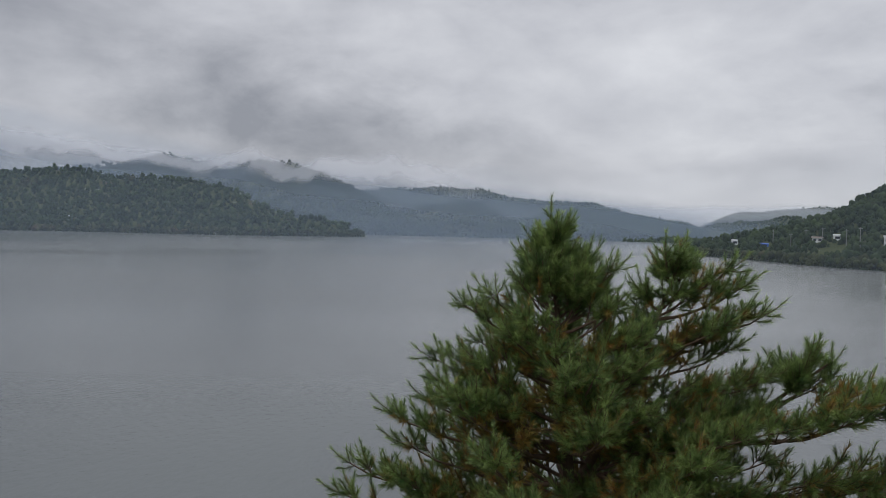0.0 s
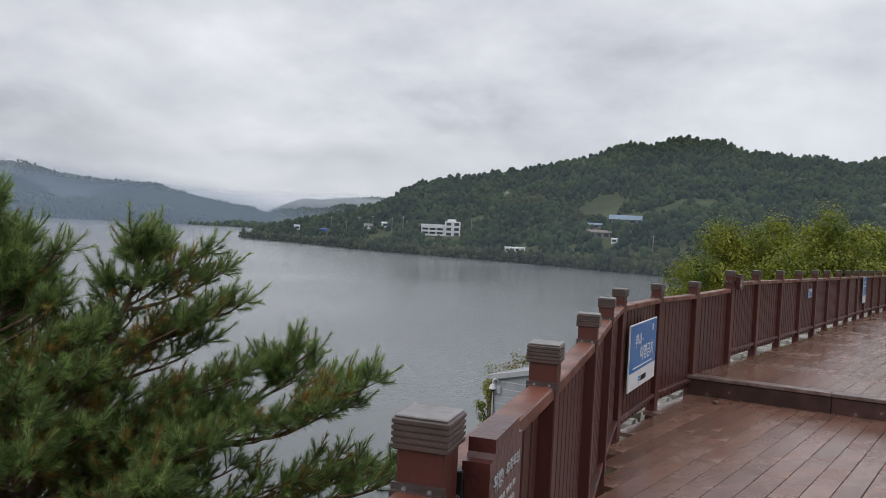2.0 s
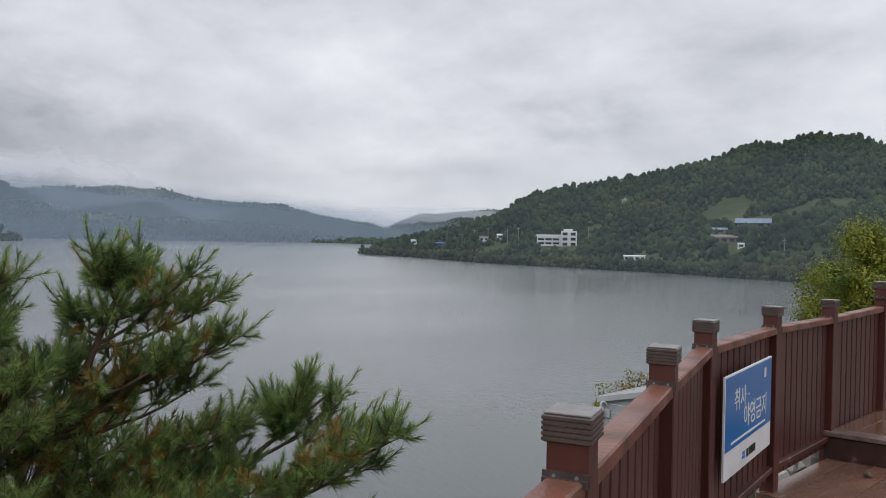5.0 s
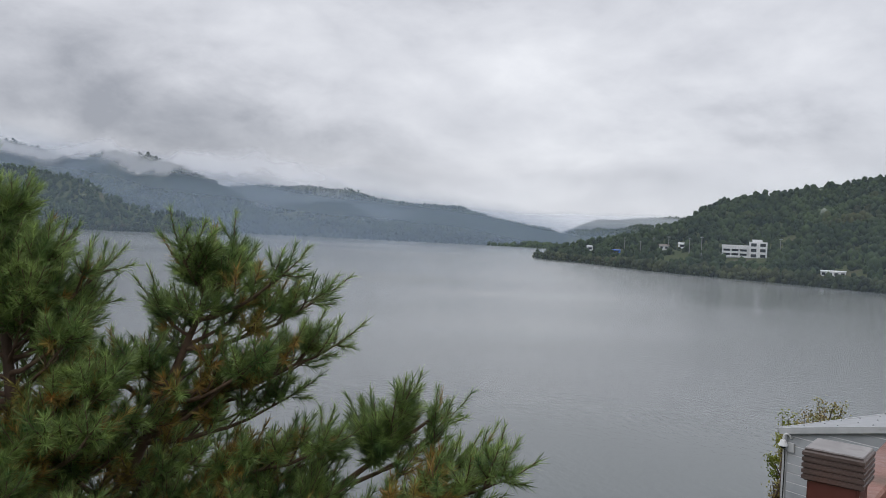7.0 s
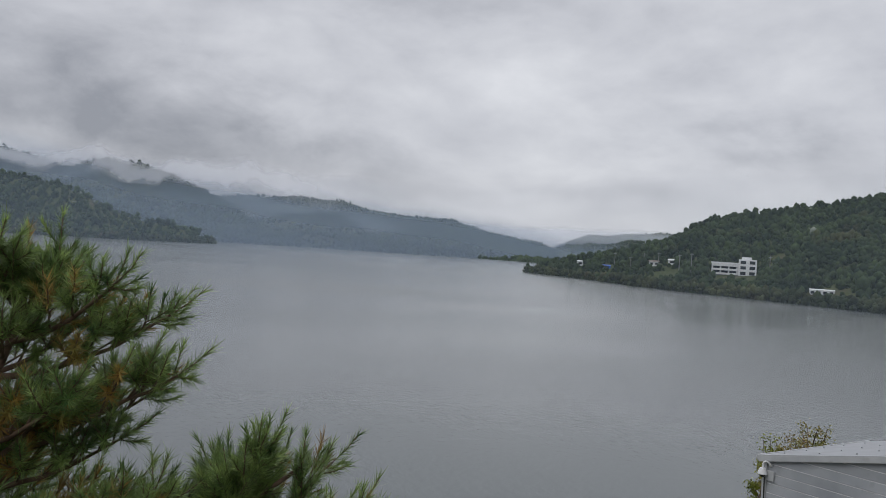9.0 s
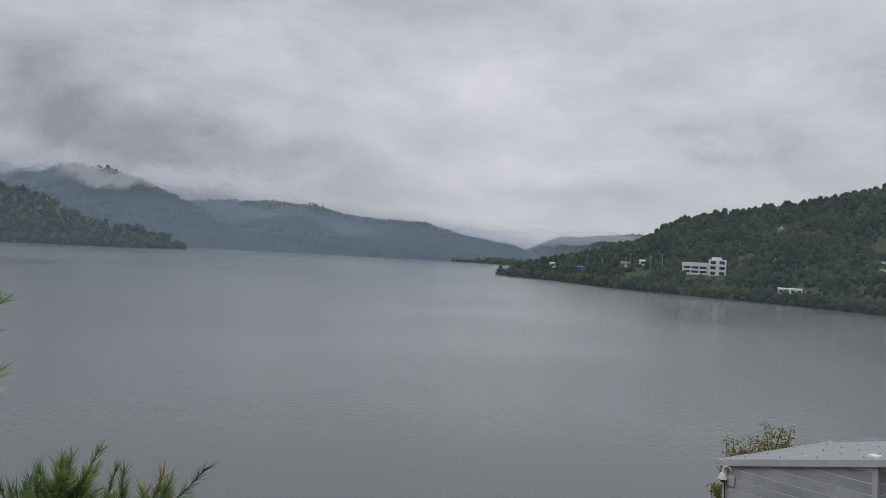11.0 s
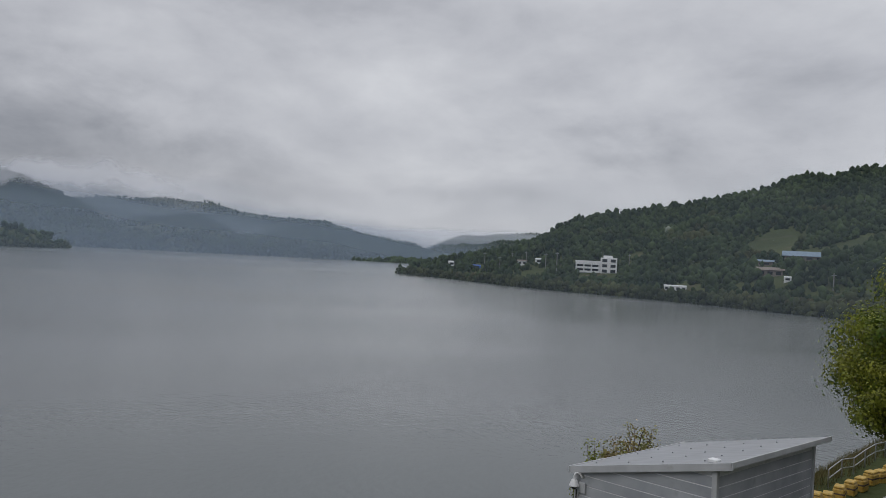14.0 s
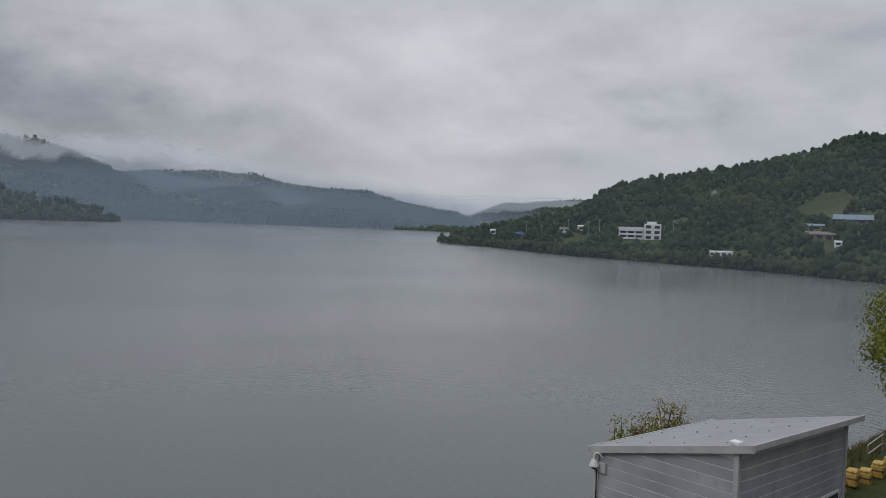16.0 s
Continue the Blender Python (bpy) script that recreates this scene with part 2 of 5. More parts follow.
def water_material():
    m = bpy.data.materials.new("lake_water")
    m.use_nodes = True
    nt = m.node_tree
    b = nt.nodes["Principled BSDF"]
    b.inputs["Base Color"].default_value = (0.112, 0.125, 0.126, 1)
    b.inputs["IOR"].default_value = 1.33
    co = nt.nodes.new("ShaderNodeTexCoord")
    patch = nt.nodes.new("ShaderNodeTexNoise")  # wind patches
    mp0 = nt.nodes.new("ShaderNodeMapping")
    mp0.inputs["Rotation"].default_value = (0, 0, 0.6)
    mp0.inputs["Scale"].default_value = (0.006, 0.013, 1)
    nt.links.new(co.outputs["Object"], mp0.inputs[0])
    nt.links.new(mp0.outputs[0], patch.inputs["Vector"])
    patch.inputs["Scale"].default_value, patch.inputs["Detail"].default_value = 1.0, 3.0
    amount = nt.nodes.new("ShaderNodeMapRange")
    amount.inputs["From Min"].default_value, amount.inputs["From Max"].default_value = 0.44, 0.68
    amount.inputs["To Min"].default_value, amount.inputs["To Max"].default_value = 0.05, 0.27
    nt.links.new(patch.outputs["Fac"], amount.inputs[0])
    mp = nt.nodes.new("ShaderNodeMapping")
    mp.inputs["Rotation"].default_value = (0, 0, 0.9)
    mp.inputs["Scale"].default_value = (1.0, 0.7, 1)
    nt.links.new(co.outputs["Object"], mp.inputs[0])
    rip = nt.nodes.new("ShaderNodeTexNoise")
    rip.inputs["Scale"].default_value, rip.inputs["Detail"].default_value = 2.0, 4.0
    nt.links.new(mp.outputs[0], rip.inputs["Vector"])
    bp = nt.nodes.new("ShaderNodeBump")
    bp.inputs["Distance"].default_value = 0.25
    nt.links.new(amount.outputs[0], bp.inputs["Strength"])
    nt.links.new(rip.outputs["Fac"], bp.inputs["Height"])
    nt.links.new(bp.outputs[0], b.inputs["Normal"])
    rgh = nt.nodes.new("ShaderNodeMapRange")
    rgh.inputs["From Min"].default_value, rgh.inputs["From Max"].default_value = 0.40, 0.60
    rgh.inputs["To Min"].default_value, rgh.inputs["To Max"].default_value = 0.17, 0.23
    nt.links.new(patch.outputs["Fac"], rgh.inputs[0])
    nt.links.new(rgh.outputs[0], b.inputs["Roughness"])
    return m


M_WATER = water_material()


def haze_cloud_material(name, low, high, z0, z1, z2, scale, tint=(0.88, 0.91, 0.96), ragged=2.2, sink=False, tilt=0.0):
    """Thin cloud, or distance haze painted as a tinted see-through sheet: low density below z0, high from z1, gone
    above z2, broken by noise; sink lets its base hang lower over the valley mouth, tilt lowers its top eastwards.
    """
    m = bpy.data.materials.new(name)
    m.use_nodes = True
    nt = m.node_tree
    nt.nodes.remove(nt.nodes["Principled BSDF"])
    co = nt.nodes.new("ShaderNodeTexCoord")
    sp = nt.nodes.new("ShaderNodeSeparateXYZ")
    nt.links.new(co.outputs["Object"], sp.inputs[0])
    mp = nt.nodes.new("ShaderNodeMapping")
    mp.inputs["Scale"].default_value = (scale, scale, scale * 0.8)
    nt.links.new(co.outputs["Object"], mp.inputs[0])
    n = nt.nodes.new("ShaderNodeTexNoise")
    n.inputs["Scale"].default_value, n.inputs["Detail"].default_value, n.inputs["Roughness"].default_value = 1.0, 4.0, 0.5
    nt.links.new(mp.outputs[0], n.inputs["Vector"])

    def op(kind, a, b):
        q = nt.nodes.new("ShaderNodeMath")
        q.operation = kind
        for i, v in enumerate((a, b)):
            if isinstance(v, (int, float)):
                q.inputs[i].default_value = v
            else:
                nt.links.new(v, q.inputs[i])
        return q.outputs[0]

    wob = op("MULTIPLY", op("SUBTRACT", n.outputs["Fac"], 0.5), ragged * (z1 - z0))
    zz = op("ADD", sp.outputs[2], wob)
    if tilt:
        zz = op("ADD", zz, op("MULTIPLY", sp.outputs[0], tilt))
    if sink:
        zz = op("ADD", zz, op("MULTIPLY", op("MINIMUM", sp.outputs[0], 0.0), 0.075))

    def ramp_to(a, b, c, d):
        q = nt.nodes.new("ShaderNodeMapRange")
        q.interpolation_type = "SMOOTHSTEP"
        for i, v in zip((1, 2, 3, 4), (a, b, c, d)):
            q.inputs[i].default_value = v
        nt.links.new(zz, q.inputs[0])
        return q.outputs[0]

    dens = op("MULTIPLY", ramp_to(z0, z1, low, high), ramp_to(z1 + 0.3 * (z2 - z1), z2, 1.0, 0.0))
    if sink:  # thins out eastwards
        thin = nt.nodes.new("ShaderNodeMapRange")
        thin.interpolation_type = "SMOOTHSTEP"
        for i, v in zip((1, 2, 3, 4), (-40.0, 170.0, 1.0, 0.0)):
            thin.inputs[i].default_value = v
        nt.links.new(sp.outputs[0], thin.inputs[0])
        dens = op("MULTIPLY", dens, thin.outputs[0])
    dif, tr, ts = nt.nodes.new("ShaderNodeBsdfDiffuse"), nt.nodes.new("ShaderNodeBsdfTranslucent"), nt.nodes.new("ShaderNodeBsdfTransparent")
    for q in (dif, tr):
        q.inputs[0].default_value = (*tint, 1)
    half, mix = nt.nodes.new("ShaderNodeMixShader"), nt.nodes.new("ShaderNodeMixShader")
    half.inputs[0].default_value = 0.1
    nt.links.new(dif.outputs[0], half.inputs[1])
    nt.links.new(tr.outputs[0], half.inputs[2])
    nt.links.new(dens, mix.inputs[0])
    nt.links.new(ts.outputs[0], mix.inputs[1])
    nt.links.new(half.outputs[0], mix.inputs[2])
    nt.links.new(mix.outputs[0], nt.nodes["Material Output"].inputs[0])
    return m


# ---- mesh helpers ----
def mesh_of(name, verts, faces, mat, smooth=False):
    me = bpy.data.meshes.new(name)
    me.from_pydata([tuple(v) for v in verts] if not isinstance(verts, np.ndarray) else verts.tolist(), [], faces if isinstance(faces, list) else faces.tolist())
    me.materials.append(mat)
    if smooth:
        me.polygons.foreach_set("use_smooth", [True] * len(me.polygons))
    me.update()
    return me


def from_bm(name, bm, mat):
    me = bpy.data.meshes.new(name)
    bm.normal_update()
    bm.to_mesh(me)
    bm.free()
    me.materials.append(mat)
    return me


def child(name, me, parent, m=None, label=""):
    ob = new(name, me)
    ob.parent = parent
    if m is not None:
        ob.matrix_basis = m
    if label:
        ob["label"] = label
    return ob


def part(name, bm, mat, parent, label=""):
    return child(name, from_bm(name, bm, mat), parent, None, label)


def thing(name, m, label, category, group="", kind=""):
    ob = new(name)
    ob.matrix_basis = m
    ob.empty_display_size = 0.2
    return tagged(ob, label, category, group, kind)


def box(bm, lo, hi, bevel=0.0, m=None):
    """A box between two corners, edges rounded by bevel."""
    mid_, size = [(a + b) / 2 for a, b in zip(lo, hi)], [b - a for a, b in zip(lo, hi)]
    r = bmesh.ops.create_cube(bm, size=1.0, matrix=Matrix.LocRotScale(mid_, None, size))
    vs = r["verts"]
    if bevel:
        es = {e for v in vs for e in v.link_edges}
        r2 = bmesh.ops.bevel(bm, geom=list(es), offset=bevel, segments=1, affect="EDGES")
        vs = list({v for f in r2["faces"] for v in f.verts} | {v for v in vs if v.is_valid})
    if m is not None:
        bmesh.ops.transform(bm, matrix=m, verts=vs)
    return bm


def boxed(lo, hi, bevel=0.0, m=None):
    return box(bmesh.new(), lo, hi, bevel, m)


def rod(bm, a, b, r, seg=8, r2=None):
    a, b = Vector(a), Vector(b)
    d = b - a
    m = Matrix.Translation((a + b) / 2) @ d.to_track_quat("Z", "Y").to_matrix().to_4x4()
    bmesh.ops.create_cone(bm, cap_ends=True, segments=seg, radius1=r, radius2=r if r2 is None else r2, depth=d.length, matrix=m)
    return bm


def frame2(x, y, z, dx, dy):
    """Pose at a place with local x along (dx, dy)."""
    return Matrix.Translation((x, y, z)) @ Matrix.Rotation(math.atan2(dy, dx), 4, "Z")


def letters(name, text, size, mat, parent, m, depth=0.001):
    cu = bpy.data.curves.new(name, "FONT")
    cu.body, cu.size, cu.extrude, cu.align_x, cu.align_y = text, size, depth, "CENTER", "CENTER"
    tmp = bpy.data.objects.new(name, cu)
    me = bpy.data.meshes.new_from_object(tmp)
    bpy.data.objects.remove(tmp)
    me.materials.clear()
    me.materials.append(mat)
    return child(name, me, parent, m)

# ---- large structure: land, water, mist ----
REF = np.array((1.0, 0.5, 1.5))  # centre of the plan's bearings; azimuth clockwise from +y
WATER = -10.0


def curve(az, knots, values):
    return np.interp(az, knots, values)


# hills: azimuths, ridge elevation in degrees, distance of foot and of ridge
HILLS = (
    # wooded hill across the water with the houses
    ((17.5, 20, 23.3, 25.7, 28.3, 29.3, 31.5, 36.1, 39, 42.2, 45.1, 47, 48.6, 51.6, 52.8, 56, 57.8, 59.5, 61.5, 63.7, 70, 85, 110),
     (-1.6, -0.8, -0.1, 0.4, 1.7, 2.25, 3.1, 3.65, 4.5, 5.25, 6.15, 6.05, 6.65, 6.6, 6.05, 5.65, 5.6, 5.1, 5.4, 5.7, 6.2, 5.5, 2.0),
     (460, 420, 374, 342, 320, 314, 304, 284, 272, 259, 247, 242, 237, 232, 230, 225, 222, 219, 217, 214, 205, 190, 170),
     (480, 470, 460, 470, 500, 515, 550, 588, 602, 612, 620, 623, 626, 630, 633, 640, 643, 645, 648, 650, 650, 640, 600)),
    # wooded spur on the far side
    ((-100, -60, -34, -28, -26, -23, -17.8, -14.0, -11.2, -8.6, -5.6, -4.4),
     (2.0, 3.0, 3.1, 2.8, 3.05, 2.9, 3.0, 2.35, 1.25, 0.5, -0.2, -0.75),
     (700, 780, 830, 825, 815, 800, 770, 760, 760, 775, 800, 830),
     (1000, 1080, 1110, 1100, 1090, 1070, 1030, 950, 860, 830, 835, 840)),
    # long mountain with two humps
    ((-60, -40, -24, -21.4, -17.9, -14.1, -11.8, -10.8, -9.8, -6.2, -4.1, -1.2, 2),
     (1.5, 2.4, 3.15, 3.9, 4.75, 3.75, 4.65, 4.3, 4.4, 3.2, 2.1, 0.55, -0.8),
     (1250, 1250, 1200, 1190, 1180, 1130, 1090, 1070, 1060, 1030, 1010, 1000, 1000),
     (1800, 1800, 1800, 1800, 1750, 1650, 1600, 1580, 1560, 1450, 1350, 1200, 1100)),
    # mountain behind, falling to the gap
    ((-20, -12, -4.5, -2, 2, 4.1, 6.2, 9, 12.2, 15, 18, 20, 24, 40),
     (1.0, 1.9, 2.55, 2.8, 3.0, 2.95, 2.2, 2.12, 1.8, 1.1, 0.55, 0.05, -0.2, -0.3),
     (1050, 1020, 1000, 990, 980, 970, 960, 950, 940, 930, 900, 880, 900, 900),
     (2300, 2250, 2200, 2150, 2100, 2050, 2000, 1900, 1800, 1700, 1600, 1500, 1500, 1500)),
    # spur before it, by the water
    ((3, 6, 9, 11, 12.2, 13.4, 15, 18, 20),
     (-0.7, 0.35, 1.15, 1.7, 1.75, 1.45, 1.05, 0.45, -0.2),
     (965, 958, 950, 945, 940, 936, 930, 905, 885),
     (1120, 1180, 1240, 1270, 1280, 1270, 1220, 1100, 1000)),
    # far hill in the gap
    ((12, 17, 19.6, 22.2, 23.4, 24.7, 27, 31, 45),
     (-0.3, 0.0, 0.5, 1.72, 1.6, 1.82, 1.95, 1.5, 0.5),
     (1900, 1900, 1900, 1900, 1900, 1900, 1900, 1900, 1900),
     (2700, 2700, 2700, 2700, 2700, 2700, 2700, 2700, 2700)),
)
SHORE_N = np.array((-0.45, 0.893))  # towards the lake from the deck


def hill_heights(az, rad):
    """Height of each hill at azimuth (degrees) and distance."""
    out = []
    for k, el, foot, ridge in HILLS:
        e, f, r = curve(az, k, el), curve(az, k, foot), curve(az, k, ridge)
        zr = REF[2] + r * np.tan(np.radians(e))
        s = (rad - f) / np.maximum(r - f, 1.0)
        up_ = np.clip(s, 0, 1)
        # gullies and side ridges down the slope, none at foot and ridge
        q = np.radians(az) * f
        fold = np.abs(np.sin(q / 62.0 + 1.6 * up_ + 0.8 * np.sin(q / 140.0))) * 0.6 + np.abs(np.sin(q / 27.0 - 2.2 * up_)) * 0.4
        prof = 0.10 * np.minimum(1, up_ * 14) + 0.90 * up_ ** 1.12 - 0.19 * (1 - fold) * np.clip(up_ * 4, 0, 1) * np.clip((1 - up_) * 2.5, 0, 1)
        z = WATER - 2 + (zr - WATER + 2) * np.where(s <= 1, prof, np.maximum(0, 1 - 0.5 * np.maximum(s - 1, 0) ** 1.3))
        z = np.where(s < 0, WATER - 4, z)
        z = np.where((az < k[0]) | (az > k[-1]), WATER - 4, z)
        out.append(z)
    return out


def wobble(x, y, s):
    return np.sin(x * s + 1.3) * np.sin(y * s * 1.17 + 0.4) + 0.5 * np.sin(x * s * 2.3 + y * s * 1.1) + 0.3 * np.sin(y * s * 4.1 - x * s * 3.7 + 2.0)


def land(x, y):
    """Height of the ground at x, y (arrays)."""
    x, y = np.asarray(x, float), np.asarray(y, float)
    dx, dy = x - REF[0], y - REF[1]
    rad, az = np.hypot(dx, dy), np.degrees(np.arctan2(dx, dy))
    d = x * SHORE_N[0] + y * SHORE_N[1]
    near = np.interp(d, (-400, -40, -6, 1.9, 2.6, 5.5, 11.0, 12.6, 16, 30), (12, 1.0, -0.2, -0.3, -1.6, -6.3, -6.5, -7.8, -11, -14))
    near = near + 0.10 * wobble(x, y, 0.9) * np.clip((d - 1) / 3, 0, 1)
    near = np.where((d < 0.4) & (az > 40) & (az < 130), np.minimum(near, -0.4), near)
    z = near
    for i, h in enumerate(hill_heights(az, rad)):
        amp = (1.5, 3.0, 5.0, 6.0, 3.0, 8.0)[i]
        h = h + np.where(h > WATER + 3, amp * wobble(x, y, (0.03, 0.02, 0.012, 0.012, 0.014, 0.006)[i]) * np.clip((h - WATER - 3) / 25, 0, 1), 0)
        z = np.maximum(z, h)
    return z


def build_ground():
    az = np.concatenate((np.arange(-180, -42, 3.0), np.arange(-42, -30, 1.0), np.arange(-30, 72, 0.3), np.arange(72, 181, 3.0)))
    rad = np.concatenate((np.arange(0.0, 60, 1.2), np.geomspace(60, 190, 12), np.geomspace(195, 680, 70), np.geomspace(700, 1160, 36), np.geomspace(1200, 4200, 30)))
    A, R = np.meshgrid(np.radians(az), rad)
    X, Y = REF[0] + R * np.sin(A), REF[1] + R * np.cos(A)
    Z = land(X, Y)
    n, mcol = len(rad), len(az)
    v = np.stack((X, Y, Z), -1).reshape(-1, 3)
    i = np.arange(n - 1)[:, None] * mcol + np.arange(mcol - 1)[None]
    f = np.stack((i, i + mcol, i + mcol + 1, i + 1), -1).reshape(-1, 4)
    tagged(new("ground", mesh_of("ground", v, f, M_GROUND, True)), "grassy lakeside land rising to wooded hills and mountains", "ground", kind="structure")


build_ground()

water = new("water", mesh_of("water", [(-3500, -500, WATER), (3500, -500, WATER), (3500, 4500, WATER), (-3500, 4500, WATER)], [(0, 1, 2, 3)], M_WATER))
tagged(water, "calm grey lake surface with faint wind ripples", "lake", kind="structure")


def haze_cloud_sheet(name, knots, radii, z1, mat, label):
    """A curved see-through sheet of painted haze or cloud round the lake side of the place, from the water up."""
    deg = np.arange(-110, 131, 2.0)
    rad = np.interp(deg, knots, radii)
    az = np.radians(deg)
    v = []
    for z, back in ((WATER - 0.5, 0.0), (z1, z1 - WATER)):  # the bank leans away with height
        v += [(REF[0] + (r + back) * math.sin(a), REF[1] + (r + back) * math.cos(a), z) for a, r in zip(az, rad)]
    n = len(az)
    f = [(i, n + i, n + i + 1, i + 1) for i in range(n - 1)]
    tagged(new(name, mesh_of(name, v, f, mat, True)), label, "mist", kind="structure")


# distance haze painted by tinted sheets before each range; the second is low cloud
haze_cloud_sheet("backdrop_haze_far", (-40, -17, -12, -8, 20), (1145, 1135, 1030, 945, 925), 330, haze_cloud_material("valley_haze_tint", 0.48, 0.54, 10, 30, 72, 0.004, (0.225, 0.285, 0.37), tilt=0.105), "tinted sheet painting the haze before the far mountains")
haze_cloud_sheet("backdrop_mist_cloud", (-40, -17, -12, -8, 20), (1130, 1120, 1015, 930, 910), 330, haze_cloud_material("low_cloud", 0.0, 0.5, 44, 62, 88, 0.014, (0.64, 0.66, 0.71), 4.0, True), "low cloud drifting across the mountain tops")
haze_cloud_sheet("backdrop_haze_middle", (0,), (1420,), 420, haze_cloud_material("middle_haze_tint", 0.18, 0.26, 20, 50, 95, 0.004, (0.40, 0.47, 0.57), tilt=0.16), "tinted sheet painting the haze between the mountain ridges")
haze_cloud_sheet("backdrop_haze_gap", (0,), (2350,), 420, haze_cloud_material("gap_haze_tint", 0.36, 0.46, 30, 55, 88, 0.004, (0.60, 0.65, 0.73)), "pale tinted sheet painting the haze in the valley gap")
haze_cloud_sheet("backdrop_haze_near", (0, 20), (700, 700), 160, haze_cloud_material("near_haze_tint", 0.2, 0.18, -20, -5, 14, 0.01, (0.2, 0.26, 0.325), tilt=0.15), "tinted sheet painting the faint haze over the lake")
haze_cloud_sheet("backdrop_haze_hill", (12, 18, 20, 24, 28, 34, 40, 60, 130), (430, 430, 395, 345, 305, 278, 250, 205, 165), 60, haze_cloud_material("hill_haze_tint", 0.10, 0.10, 0, 14, 42, 0.02, (0.36, 0.44, 0.53)), "tinted sheet painting the faint haze before the wooded hill")


# ---- far woods ----
def crown_templates(count, lobes, seed):
    rng = np.random.RandomState(seed)
    made = []
    for k in range(count):
        bm = bmesh.new()
        bmesh.ops.create_icosphere(bm, subdivisions=1, radius=1.0)
        v0 = np.array([w.co[:] for w in bm.verts])
        f0 = np.array([[w.index for w in q.verts] for q in bm.faces])
        bm.free()
        V, F = [], []
        for b in range(lobes):  # a crown of uneven boughs
            a, up_ = rng.uniform(0, 6.283), (b + 0.5) / lobes
            out = rng.uniform(0.25, 0.62) * (1.15 - 0.8 * up_) if lobes > 1 else 0.0
            size = rng.uniform(0.42, 0.66) if lobes > 1 else 1.0
            w = v0 * size * (1 + rng.uniform(-0.26, 0.26, (len(v0), 1)))
            w = w + np.array((math.cos(a) * out, math.sin(a) * out, (-0.3 + 1.15 * up_) if lobes > 1 else 0.0))
            V.append(w)
            F.append(f0 + b * len(v0))
        out_v = np.concatenate(V)
        out_v[:, 2] *= rng.uniform(0.85, 1.3)
        made.append((out_v, np.concatenate(F)))
    return made


def scatter_woods(name, spots, sizes, templates, mat, label, seed):
    """One mesh of many tree crowns standing at the given places."""
    rng = np.random.RandomState(seed)
    V, F, base = [], [], 0
    for (x, y, z), s in zip(spots, sizes):
        tv, tf = templates[rng.randint(len(templates))]
        a = rng.uniform(0, 6.28)
        c, q = math.cos(a), math.sin(a)
        w = tv * s * np.array((1, 1, rng.uniform(0.8, 1.25)))
        V.append(np.stack((w[:, 0] * c - w[:, 1] * q + x, w[:, 0] * q + w[:, 1] * c + y, w[:, 2] + z + 0.35 * s), -1))
        F.append(tf + base)
        base += len(tv)
    V, F = np.concatenate(V), np.concatenate(F)
    me = bpy.data.meshes.new(name)
    me.vertices.add(len(V))
    me.vertices.foreach_set("co", V.ravel())
    me.loops.add(F.size)
    me.loops.foreach_set("vertex_index", F.ravel())
    me.polygons.add(len(F))
    me.polygons.foreach_set("loop_start", np.arange(0, F.size, 3))
    me.update(calc_edges=True)
    me.materials.append(mat)
    tagged(new(name, me), label, "forest", kind="stuff")


def polar(az, rad):
    a = np.radians(az)
    return REF[0] + rad * np.sin(a), REF[1] + rad * np.cos(a)


# open places on the wooded hill: azimuth, distance, half widths
CLEARINGS = ((44.0, 395, 1.8, 32), (50.5, 372, 1.9, 26), (34.9, 400, 0.5, 16), (32.2, 345, 1.5, 14), (45.3, 352, 1.6, 14), (27.5, 372, 1.8, 14), (44.0, 318, 1.0, 12), (24.0, 392, 1.5, 9), (47.9, 352, 1.7, 17))


def ray_spot(az, el):
    """Where a sight line from REF meets the hillside: place, distance."""
    for r in np.arange(200, 1200, 1.0):
        x, y = polar(az, r)
        if land(x, y) >= REF[2] + r * math.tan(radians(el)):
            break
    return float(x), float(y), float(land(x, y)), float(r)


# house sites: azimuth, elevation of the foot, half width in degrees
SITES = ((32.2, -0.72, 1.75), (45.6, 0.78, 1.3), (43.2, 0.35, 0.6), (43.6, -0.35, 0.75), (44.7, -0.62, 0.35), (37.65, -1.72, 0.95), (21.8, -0.78, 0.35), (23.65, -0.86, 0.4), (26.9, -0.45, 0.45), (28.1, -0.3, 0.35))
SITE_R = [ray_spot(a, e)[3] for a, e, w in SITES]


def hides_house(az, rad, size, z):
    """Whether a crown would stand in or before a house."""
    top = math.degrees(math.atan2(z + 1.3 * size - REF[2], rad))
    for (a, e, w), r in zip(SITES, SITE_R):
        if abs(az - a) < w and rad < r + 12 and top > e + 0.12:
            return True
    return False


